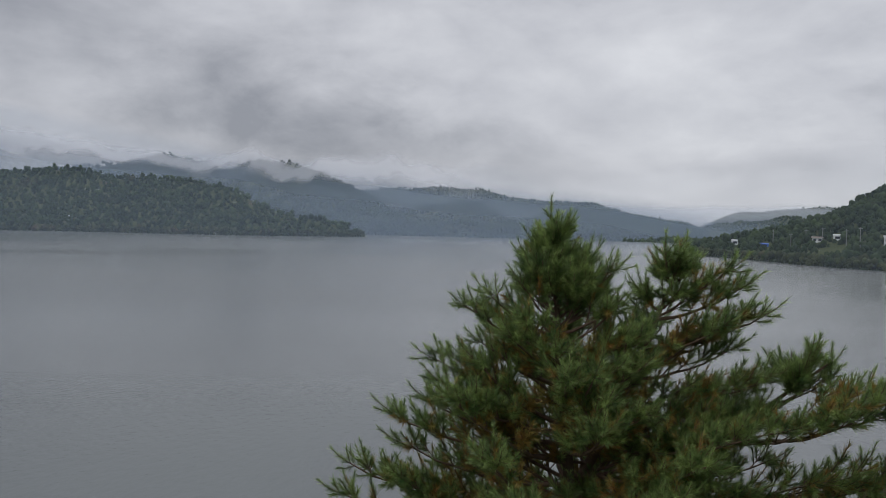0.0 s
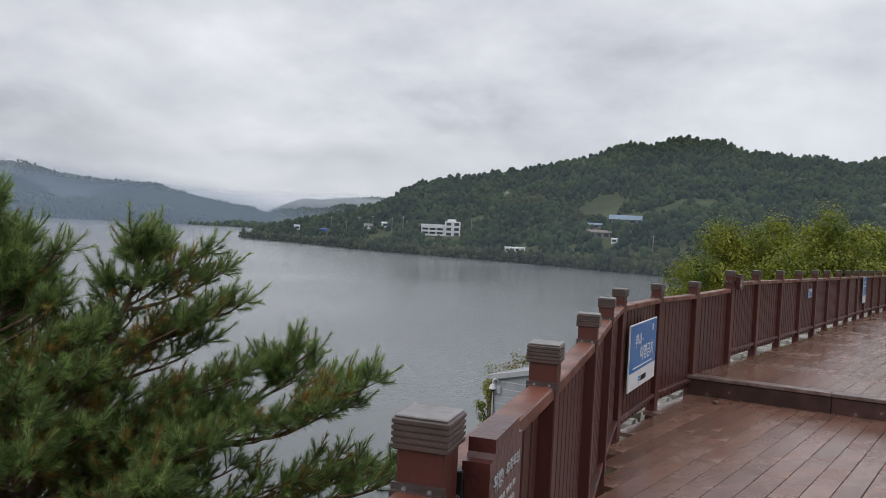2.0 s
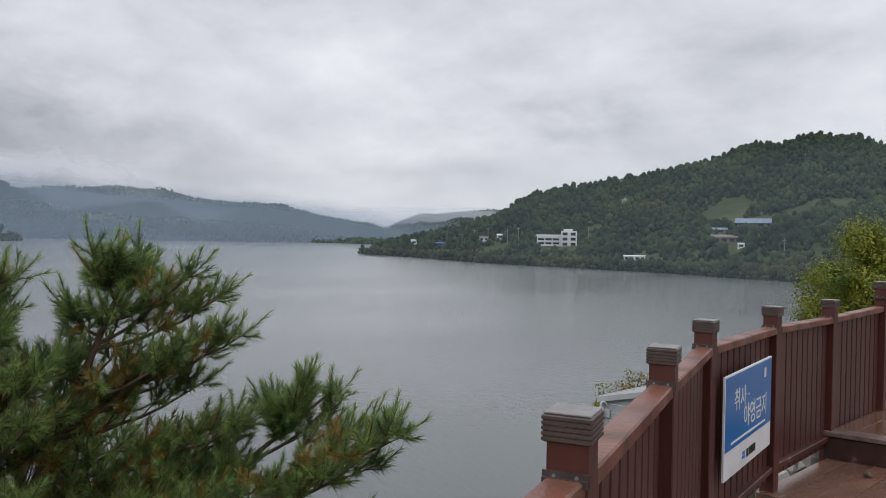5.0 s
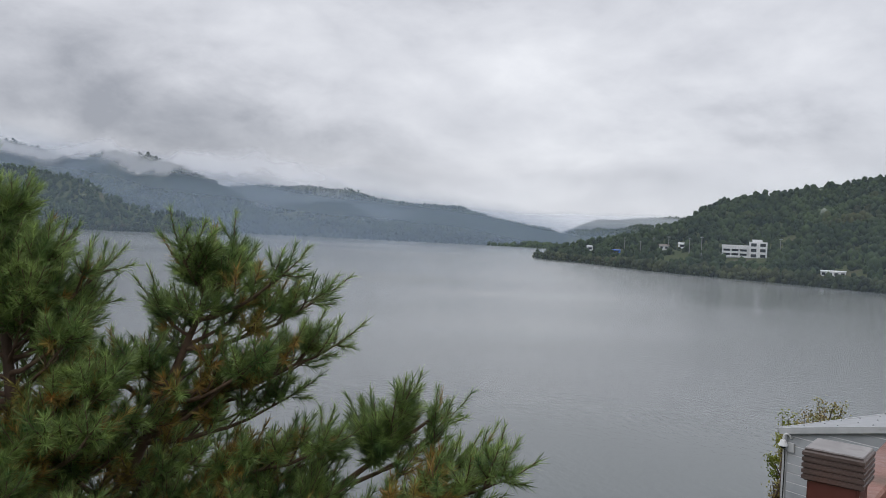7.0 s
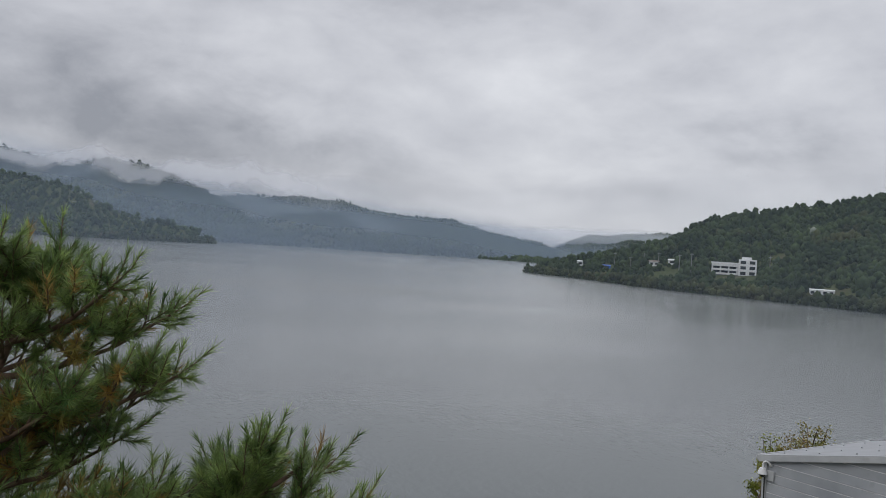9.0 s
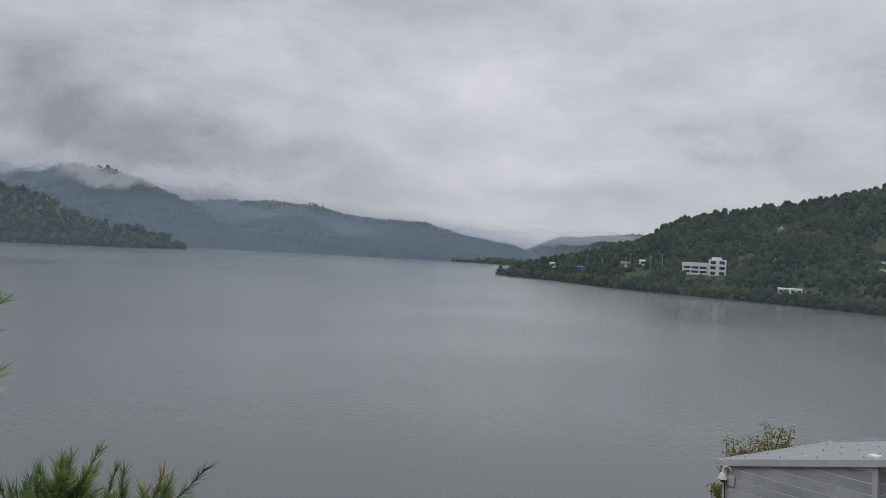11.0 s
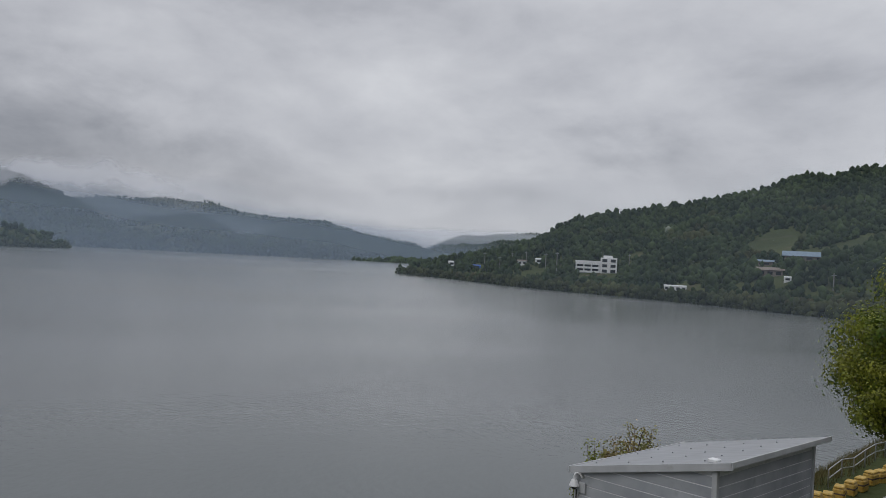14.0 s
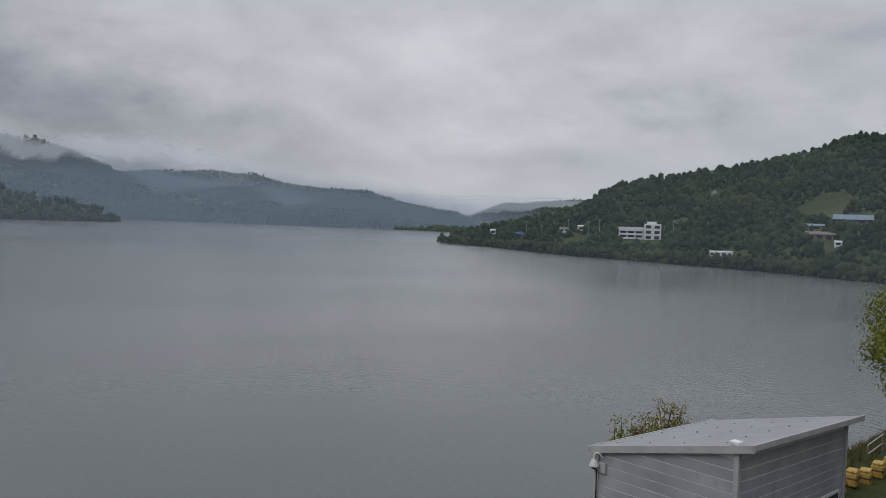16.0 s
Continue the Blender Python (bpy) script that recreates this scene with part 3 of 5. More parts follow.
def woods_on(hill, a0, a1, step, s0, s1, back, seed):
    rng = np.random.RandomState(seed)
    k, el, foot, ridge = HILLS[hill]
    pts, sizes = [], []
    lo, hi = min(foot), max(ridge) * 1.0
    r = lo
    while r < hi + back:
        da = math.degrees(step / r)
        for a in np.arange(a0, a1, da):
            az = a + rng.uniform(-0.5, 0.5) * da
            rr = r + rng.uniform(-0.5, 0.5) * step
            f, rg = curve(az, k, foot), curve(az, k, ridge)
            if rr < f + 3 or rr > rg + back:
                continue
            if hill == 0 and any(abs(az - c[0]) / c[2] < 1 and ((az - c[0]) / c[2]) ** 2 + ((rr - c[1]) / c[3]) ** 2 < 1 for c in CLEARINGS):
                continue
            size = rng.uniform(s0, s1) * (0.7 if rng.rand() < 0.3 else 1.0)
            if hill == 0 and hides_house(az, rr, size, float(land(*polar(az, rr)))):
                continue
            pts.append((az, rr))
            sizes.append(size)
        r += step * 0.9
    pts = np.array(pts)
    x, y = polar(pts[:, 0], pts[:, 1])
    return np.stack((x, y, land(x, y)), -1), sizes


T80, T60, T20 = crown_templates(10, 4, 5), crown_templates(8, 3, 7), crown_templates(8, 1, 6)
sp, sz = woods_on(0, 18.2, 71, 3.7, 1.1, 3.1, 12, 11)
scatter_woods("hillside_forest", sp, sz, T80, M_FOREST, "dense dark green mixed forest on the hill across the lake", 12)
sp, sz = woods_on(1, -42, -4.5, 7.4, 2.4, 4.6, 14, 13)
scatter_woods("far_spur_forest", sp, sz, T60, M_FOREST, "dark forest on the spur across the lake", 14)


def mountain_woods(hill, a0, a1, step, seed):
    rng = np.random.RandomState(seed)
    k, el, foot, ridge = HILLS[hill]
    pts = []
    for a in np.arange(a0, a1, step):
        f, rg = curve(a, k, foot), curve(a, k, ridge)
        for s in np.arange(0.0, 1.01, 0.026):
            pts.append((a + rng.uniform(-0.5, 0.5) * step, f + (rg - f) * (s + rng.uniform(-0.013, 0.013))))
    pts = np.array(pts)
    x, y = polar(pts[:, 0], pts[:, 1])
    return np.stack((x, y, land(x, y)), -1), rng.uniform(2.0, 4.2, len(pts))


for hill, a0, a1, seed in ((2, -32, 1.5, 21), (3, -8, 20, 22), (4, 4, 20, 24), (5, 16, 29, 23)):
    sp, sz = mountain_woods(hill, a0, a1, 0.26, seed)
    scatter_woods("mountain_forest", sp, sz, T20, M_FOREST, "forest covering a misty mountain", seed)


def shore_scrub():
    rng = np.random.RandomState(31)
    pts, sizes = [], []
    for hill, a0, a1, per in ((0, 18.0, 66, 26), (1, -32, -4.4, 12)):
        k, el, foot, ridge = HILLS[hill]
        for a in np.arange(a0, a1, 1.0 / per):
            az = a + rng.uniform(-0.03, 0.03)
            rr, size = curve(az, k, foot) + rng.uniform(0.5, 9), rng.uniform(1.2, 2.6) * (1.0 if hill == 0 else 1.6)
            if hill == 0 and hides_house(az, rr, size, WATER + 0.5):
                continue
            pts.append((az, rr))
            sizes.append(size)
    pts = np.array(pts)
    x, y = polar(pts[:, 0], pts[:, 1])
    return np.stack((x, y, np.maximum(land(x, y), WATER + 0.1)), -1), sizes


sp, sz = shore_scrub()
scatter_woods("shore_scrub", sp, sz, T60, M_SHORE, "mixed green and brown scrub along the far waterline", 32)


# ---- far houses ----
def lodge(az, el, label):
    """White three-storey lodge: low wing with balconies and a taller block, windows built in."""
    x, y, z, r = ray_spot(az, el)
    k = r * math.tan(radians(1.0))  # metres per degree
    root = thing("lodge_building", Matrix.Translation((x, y, z)) @ Matrix.Rotation(radians(-az), 4, "Z"), label, "building")
    wing_w, block_w, wing_h, block_h = 1.72 * k, 1.15 * k, 0.86 * k, 1.12 * k
    part("wall", box(boxed((-wing_w, 1.2, -4), (0, 9, wing_h - 0.5)), (-wing_w - 0.2, 0.6, wing_h - 0.7), (0, 9, wing_h)), M_WHITE, root, "white rendered wing")
    for i in range(3):
        zz = 0.1 + i * wing_h / 3
        if i < 3:
            part("balcony", boxed((-wing_w, 0, zz), (-0.3, 1.2, zz + 0.75), 0.05), M_WHITE, root)
    for i in range(2):
        for j in range(3):
            xx = -wing_w + 0.6 + j * (wing_w - 0.8) / 3
            w = part("window", boxed((xx, 1.05, 0.95 + i * wing_h / 3), (xx + wing_w / 3 - 0.9, 1.25, 0.05 + (i + 1) * wing_h / 3)), M_GLASS_DARK, root)
    part("wall", box(boxed((0, 0, -4), (block_w, 9, block_h), 0.05), (1.2, 2, block_h), (block_w - 2, 6, block_h + 1.0)), M_WHITE, root, "white rendered block")
    for i in range(3):
        for j in range(2):
            xx, zz = 0.8 + j * block_w * 0.5, 0.5 + i * block_h / 3.05
            part("window", boxed((xx, -0.12, zz), (xx + block_w * 0.3, 0.1, zz + block_h / 3.05 - 1.0)), M_GLASS_DARK, root)
    return root


lodge(32.45, -0.72, "white three-storey lodge with banded balconies on the hillside")


def house(az, el, w, h, d, roof_mat, label, roof_h=0.6, wall=M_WHITE, over=0.5, n_win=3):
    x, y, z, r = ray_spot(az, el)
    root = thing("house", Matrix.Translation((x, y, z)) @ Matrix.Rotation(radians(-az), 4, "Z"), label, "house")
    part("wall", boxed((-w / 2, 0, -3), (w / 2, d, h)), wall, root)
    bm = bmesh.new()
    vs = [bm.verts.new(p) for p in ((-w / 2 - over, -over, h), (w / 2 + over, -over, h), (w / 2 + over, d + over, h), (-w / 2 - over, d + over, h), (-w / 2 - over, d / 2, h + roof_h), (w / 2 + over, d / 2, h + roof_h))]
    for q in ((0, 1, 5, 4), (2, 3, 4, 5), (0, 4, 3), (1, 2, 5), (3, 2, 1, 0)):
        bm.faces.new([vs[i] for i in q])
    part("roof", bm, roof_mat, root)
    for i in range(n_win):
        xx = -w / 2 + (i + 0.5) * w / n_win
        part("window", boxed((xx - w / n_win * 0.3, -0.06, h * 0.35), (xx + w / n_win * 0.3, 0.1, h * 0.8)), M_GLASS_DARK, root)
    return root


M_BRICKY = material("weathered_wall", [(0.16, 0.13, 0.11), (0.24, 0.2, 0.17)], 0.8, 0.6)
house(45.6, 0.78, 13.8, 2.0, 6, M_BLUEROOF, "long barn with a pale blue metal roof", 1.9, M_BRICKY, 1.0, 4)
house(43.2, 0.35, 6.0, 1.8, 4, M_BLUEROOF, "small shed with a pale blue roof", 0.8, M_BRICKY, 0.6, 1)
house(43.6, -0.35, 8.0, 2.4, 5, M_BRICKY, "brown-roofed farmhouse on the slope", 1.0, M_BRICKY, 0.6, 3)
house(44.7, -0.62, 2.2, 1.5, 3, M_WHITE, "small white hut beside the farmhouse", 0.3, M_WHITE, 0.1, 1)
house(37.65, -1.72, 7.6, 2.1, 4, M_WHITE, "low white waterside cabin with dark windows", 0.3, M_WHITE, 0.15, 4)
house(21.8, -0.78, 3.6, 2.6, 4, M_WHITE, "small white house near the point", 0.5, M_WHITE, 0.2, 1)
M_TARP = material("bright_blue_sheet", [(0.01, 0.09, 0.42), (0.02, 0.13, 0.55)], 0.5, 1)
house(23.65, -0.86, 4.2, 1.7, 3, M_TARP, "low hut under a bright blue sheet", 0.4, M_TARP, 0.2, 1)
house(26.9, -0.45, 4.5, 2.2, 4, M_BRICKY, "small cottage above the far road", 0.7, M_WHITE, 0.4, 2)
house(28.1, -0.3, 3.6, 2.4, 4, M_WHITE, "small white cottage above the far road", 0.5, M_WHITE, 0.3, 1)
house(-23.8, 0.12, 15.0, 1.4, 4, M_WHITE, "long low white roof in the far woods", 0.5, M_WHITE, 0.3, 3)


def utility_pole(az, el, h):
    x, y, z, r = ray_spot(az, el)
    root = thing("utility_pole", Matrix.Translation((x, y, z)), "thin grey concrete utility pole on the far shore", "pole", "poles along the far road")
    part("pole", rod(bmesh.new(), (0, 0, -1.5), (0, 0, h), 0.22, 8, 0.14), M_CONC, root)
    part("crossarm", boxed((-0.9, -0.08, h - 0.7), (0.9, 0.08, h - 0.55)), M_STEEL, root)


for a, e, h in ((24.2, -0.75, 8), (25.3, -0.7, 6), (26.2, -0.7, 8), (27.2, -0.75, 9), (28.6, -0.7, 8), (29.4, -0.75, 9), (34.4, -0.35, 7), (47.4, -1.0, 5)):
    utility_pole(a, e, h)


def radio_mast():
    x, y = polar(62.9, 640)
    z = float(land(x, y))
    root = thing("radio_mast", Matrix.Translation((x, y, z)), "thin lattice radio mast on the wooded ridge", "mast")
    top = 640 * math.tan(radians(7.65)) + 1.5 - z
    for i in range(3):
        c, s = math.cos(i * 2.094), math.sin(i * 2.094)
        part("leg", rod(bmesh.new(), (c, s, -1), (c * 0.4, s * 0.4, top), 0.14, 6), M_STEEL, root)
    bm = bmesh.new()
    n = 7
    for k in range(n):
        f0, f1 = k / n, (k + 1) / n
        for i in range(3):
            a0, a1 = i * 2.094, (i + 1) * 2.094
            w0, w1 = 1 - 0.6 * f0, 1 - 0.6 * f1
            rod(bm, (w0 * math.cos(a0), w0 * math.sin(a0), top * f0), (w1 * math.cos(a1), w1 * math.sin(a1), top * f1), 0.08, 4)
    part("lattice", bm, M_STEEL, root)


radio_mast()

# ---- deck ----
# rail posts along the lower deck: place, and cap height
LOW_POSTS = ((-0.87, -0.58), (-0.03, 0.12), (1.646, 1.51), (2.458, 2.182), (3.319, 2.924), (4.173, 3.692), (5.031, 4.44), (6.119, 5.079), (7.12, 5.52))
HIGH_POSTS = [(8.16, 5.93), (9.24, 6.38), (10.32, 6.8), (11.4, 7.23), (12.5, 7.68), (13.6, 8.15), (14.7, 8.6), (15.8, 9.06), (16.9, 9.52), (18.0, 9.98)] + [(18.0 + 1.1 * k, 9.98 + 0.435 * k - 0.004 * k * k) for k in range(1, 18)]
LOW_POSTS = [(x + 0.069, y - 0.006) for x, y in LOW_POSTS]
HIGH_POSTS = [(x + 0.064, y - 0.026) for x, y in HIGH_POSTS]
BOARD = Vector((0.932, 0.362))  # run of the boards
BOARD_N = Vector((0.362, -0.932))
POST_H, POST_H2 = 1.085, 1.01


def low_z(x, y):
    return 0.106 - 0.0158 * ((x - 1.646) * 0.77 + (y - 1.51) * 0.64)


def high_z(x, y):
    return 0.183 - 0.0175 * max(0.0, (x - 7.2) * 0.92 + (y - 5.5) * 0.39)


def ringed(profile):
    """A closed square solid from (half width, z) rings."""
    bm = bmesh.new()
    rings = [[bm.verts.new((w * a, w * b, z)) for a, b in ((-1, -1), (1, -1), (1, 1), (-1, 1))] for w, z in profile]
    for r0, r1 in zip(rings, rings[1:]):
        for k in range(4):
            bm.faces.new((r0[k], r0[(k + 1) % 4], r1[(k + 1) % 4], r1[k]))
    bm.faces.new(rings[0][::-1])
    bm.faces.new(rings[-1])
    return bm


prof = [(0.0445, -0.053)]
for i in range(5):
    z = -0.051 + i * 0.0102
    prof += [(0.0462, z), (0.049, z + 0.0012), (0.049, z + 0.007), (0.0462, z + 0.0082)]
prof[-1] = (0.0475, -0.0015)
prof.append((0.045, 0.0))
CAP = from_bm("cap", ringed(prof), M_CAP)
POSTS = {}
for h in (POST_H, POST_H2):
    POSTS[h] = from_bm("post", boxed((-0.041, -0.041, -0.15), (0.041, 0.041, h - 0.05), 0.004), M_POST)
br = bmesh.new()
box(br, (-0.048, -0.046, -0.012), (-0.041, 0.046, 0.012))
box(br, (-0.06, -0.044, -0.012), (-0.044, 0.044, 0.002))
BRACKET = from_bm("bracket", br, M_BRACKET)
CAPTOP = from_bm("cap_lid", boxed((-0.046, -0.046, 0.0), (0.046, 0.046, 0.004), 0.0015), M_CAPTOP)
SCREW = from_bm("screw", rod(bmesh.new(), (-0.048, 0, 0.004), (-0.052, 0, 0.004), 0.004, 8), M_STEEL)
RAIL_DROP = 0.118  # top of the handrail under the cap's top
SLAT_MESH = {}


def slat_mesh(h):
    k = round(h, 2)
    if k not in SLAT_MESH:
        SLAT_MESH[k] = from_bm("slat", boxed((-0.043, -0.0125, 0), (0.043, 0.0125, k), 0.003), M_SLAT)
    return SLAT_MESH[k]


def rail_bay(p, q, zp, zq, h):
    """One bay of the railing: post at p with its cap, then handrail, lower rail and slats up to q."""
    d = Vector((q[0] - p[0], q[1] - p[1], zq - zp))
    length = math.hypot(d.x, d.y)
    root = thing("railing_bay", frame2(p[0], p[1], zp, d.x, d.y), "red-brown railing bay with vertical slats and a grooved post cap", "railing", "bays of the deck railing")
    tilt = (zq - zp) / length
    child("post", POSTS[h], root)
    cap = child("cap", CAP, root, Matrix.Translation((0, 0, h)), "dark brown grooved post cap")
    child("lid", CAPTOP, cap, None, "wet grey cap top")
    child("bracket", BRACKET, root, Matrix.Translation((0, 0, h - RAIL_DROP)), "galvanised rail bracket")
    for yy in (-0.022, 0.022):
        child("screw", SCREW, root, Matrix.Translation((0, yy, h - RAIL_DROP)))
    lean = Matrix.Rotation(-math.atan(tilt), 4, "Y")
    top = h - RAIL_DROP
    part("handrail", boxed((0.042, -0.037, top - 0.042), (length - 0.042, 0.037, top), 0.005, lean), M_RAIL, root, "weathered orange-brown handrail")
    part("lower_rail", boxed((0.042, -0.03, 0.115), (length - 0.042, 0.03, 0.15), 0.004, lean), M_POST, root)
    n = max(5, round((length - 0.1) / 0.104))
    gap = (length - 0.09) / n
    for i in range(n):
        x = 0.045 + (i + 0.5) * gap
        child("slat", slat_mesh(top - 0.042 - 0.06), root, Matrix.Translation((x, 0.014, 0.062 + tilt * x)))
    return root


for i in range(len(LOW_POSTS) - 1):
    p, q = LOW_POSTS[i], LOW_POSTS[i + 1]
    rail_bay(p, q, low_z(*p), low_z(*q), POST_H)
# bay from the last low post to the first high one keeps the low height
p, q = LOW_POSTS[-1], HIGH_POSTS[0]
rail_bay(p, q, low_z(*p), low_z(*p) + 0.02, POST_H)
for i in range(len(HIGH_POSTS) - 1):
    p, q = HIGH_POSTS[i], HIGH_POSTS[i + 1]
    rail_bay(p, q, high_z(*p), high_z(*q), POST_H2)

STEP_A, STEP_D = Vector((7.12, 5.56)), Vector((0.486, -0.874))  # step edge runs from the rail across the deck
floor = thing("floor", Matrix(), "wet red-brown timber deck in two levels with narrow joints", "deck", kind="structure")


def edge_y(points, u):
    """Offset across the boards of the rail line at run u."""
    us = [Vector(p).dot(BOARD) for p in points]
    vs = [Vector(p).dot(BOARD_N) for p in points]
    return float(np.interp(u, us, vs))


RAIL_LINE = list(LOW_POSTS) + HIGH_POSTS
PITCH, WIDE = 0.142, 0.1365
RUN = Matrix(((BOARD.x, BOARD_N.x, 0, 0), (BOARD.y, BOARD_N.y, 0, 0), (0, 0, 1, 0), (0, 0, 0, 1)))


def plank(u0, u1, v, zf, parent):
    """A board from run u0 to u1 at offset v, its top following the deck level."""
    a, b = BOARD * u0 + BOARD_N * v, BOARD * u1 + BOARD_N * v
    z0, z1 = zf(*a), zf(*b)
    me = bpy.data.meshes.new("plank")
    w, t, c = WIDE / 2, 0.03, 0.0015
    vs = []
    for u, z in ((u0 + 0.002, z0), (u1 - 0.002, z1)):
        for dv, dz in ((-w, -t), (-w, -c), (-w + c, 0), (w - c, 0), (w, -c), (w, -t)):
            pnt = BOARD * u + BOARD_N * (v + dv)
            vs.append((pnt.x - a.x, pnt.y - a.y, z - z0 + dz))
    fs = [(i, (i + 1) % 6, 6 + (i + 1) % 6, 6 + i) for i in range(6)] + [(5, 4, 3, 2, 1, 0), (6, 7, 8, 9, 10, 11)]
    me.from_pydata(vs, [], fs)
    me.materials.append(M_DECK)
    return child("plank", me, parent, Matrix.Translation((a.x, a.y, z0)))


def step_u(v):
    """Run at which the step edge crosses offset v."""
    a, d = STEP_A, STEP_D
    k = (v - a.dot(BOARD_N)) / d.dot(BOARD_N)
    return a.dot(BOARD) + k * d.dot(BOARD)


rng = random.Random(4)
v = -3.3
while v < 4.2:
    us = np.linspace(-3.2, 38, 1700)
    ok = np.array([edge_y(RAIL_LINE, u) + 0.02 < v for u in us])
    if ok.any():
        u0, u1 = us[ok][0], us[ok][-1]
        su = step_u(v)
        # lower level
        a, b = u0, min(u1, su - 0.03)
        cuts = [a]
        nxt = a + rng.uniform(1.2, 3.0)
        while nxt < b - 0.5:
            cuts.append(nxt)
            nxt += rng.uniform(2.4, 3.2)
        cuts.append(b)
        if b - a > 0.15:
            for c0, c1 in zip(cuts, cuts[1:]):
                plank(c0, c1, v, low_z, floor)
        # upper level
        a, b = max(u0, su), u1
        if b - a > 0.15:
            cuts = [a]
            nxt = a + rng.uniform(1.2, 3.4)
            while nxt < b - 0.5:
                cuts.append(nxt)
                nxt += rng.uniform(3.4, 4.2)
            cuts.append(b)
            for c0, c1 in zip(cuts, cuts[1:]):
                plank(c0, c1, v, high_z, floor)
    v += PITCH

# step: riser pieces and nosing strips
M_NOSE = material("worn_step_edge", [(0.08, 0.045, 0.036), (0.13, 0.078, 0.064), (0.22, 0.16, 0.14)], 0.35, 12, vary=0.35)
# riser colour holds both the wet timber and the shade under the nosing
M_RISER = material("wet_shaded_riser", [(0.024, 0.01, 0.008), (0.042, 0.017, 0.014), (0.06, 0.026, 0.02)], 0.4, 8, bump=0.25, bump_scale=50, vary=0.25)
M_PALE = material("pale_step_strip", [(0.34, 0.3, 0.28), (0.5, 0.47, 0.45), (0.6, 0.58, 0.56)], 0.35, 14, vary=0.2)
k, rr = 0.06, random.Random(23)
while k < 5.6:
    pnt = STEP_A + STEP_D * k
    run = rr.uniform(0.8, 1.3)
    far = STEP_A + STEP_D * (k + run)
    zl, zh = min(low_z(*pnt), low_z(*far)), max(high_z(*pnt), high_z(*far))
    m = frame2(pnt.x, pnt.y, 0, STEP_D.x, STEP_D.y)
    child("riser_board", from_bm("riser_board", boxed((0.002, -0.022, zl - 0.04), (run - 0.002, -0.002, zh - 0.034), 0.003, None), M_RISER), floor, m)
    child("step_nosing", from_bm("step_nosing", boxed((0.002, -0.04, zh - 0.03), (run - 0.002, 0.10, zh + 0.004), 0.004), M_NOSE), floor, m, "worn step edge")
    if k > 1.4:
        child("step_strip", from_bm("step_strip", boxed((0.01, -0.045, zh - 0.012), (run - 0.03, 0.012, zh + 0.009), 0.002), M_PALE), floor, m, "pale anti-slip strip")
    k += run
# joists and edge beam that carry the boards
bm = bmesh.new()
for j in range(17):
    u = -2.6 + j * 2.4
    v0 = edge_y(RAIL_LINE, u)
    a, b = BOARD * u + BOARD_N * (v0 + 0.02), BOARD * u + BOARD_N * 4.2
    zz = (low_z(*a) if u < step_u(v0) else high_z(*a)) - 0.09
    box(bm, (0, -0.04, -0.1), ((b - a).length, 0.04, 0.03), 0, Matrix.Translation((0, 0, zz)) @ frame2(a.x, a.y, 0, b.x - a.x, b.y - a.y))
part("joist", bm, M_SLAT, floor)


# pale rubble footing along the outside of the railing
M_RUBBLE = material("pale_rubble", [(0.2, 0.19, 0.165), (0.4, 0.38, 0.34), (0.55, 0.53, 0.48)], 0.9, 5, bump=0.7, bump_scale=9, stain=((0.3, 0.26, 0.1), 1.6, 0.55), vary=0.3)
rr = random.Random(19)
for p, q in zip(RAIL_LINE[6:24], RAIL_LINE[7:25]):
    d = Vector((q[0] - p[0], q[1] - p[1]))
    k = 0.0
    while k < d.length - 0.1:
        wide = rr.uniform(0.16, 0.34)
        c = Vector(p) + d.normalized() * (k + wide / 2) + Vector((-d.y, d.x)).normalized() * rr.uniform(0.26, 0.4)
        zz = (high_z(*c) if c.x > 7.6 else low_z(*c)) - rr.uniform(0.16, 0.26)
        bm = boxed((-wide / 2, -0.13, -0.35), (wide / 2, 0.13, 0.1), 0.035)
        for w in bm.verts:
            w.co += Vector((rr.uniform(-1, 1), rr.uniform(-1, 1), rr.uniform(-1, 1))) * 0.014
        child("footing_stone", from_bm("footing_stone", bm, M_RUBBLE), floor, frame2(c.x, c.y, zz, d.x, d.y))
        k += wide + rr.uniform(0.01, 0.2)


# ---- signs on the railing ----
def sign_frame(i, along, out, z):
    p, q = Vector(LOW_POSTS[i]), Vector(LOW_POSTS[i + 1])
    d = (q - p).normalized()
    n = Vector((d.y, -d.x))  # towards the deck
    c = p + d * along + n * out
    # local x along the sign as read, y into the sign, z up
    return Matrix.Translation((c.x, c.y, z)) @ Matrix.Rotation(math.atan2(d.y, d.x), 4, "Z")


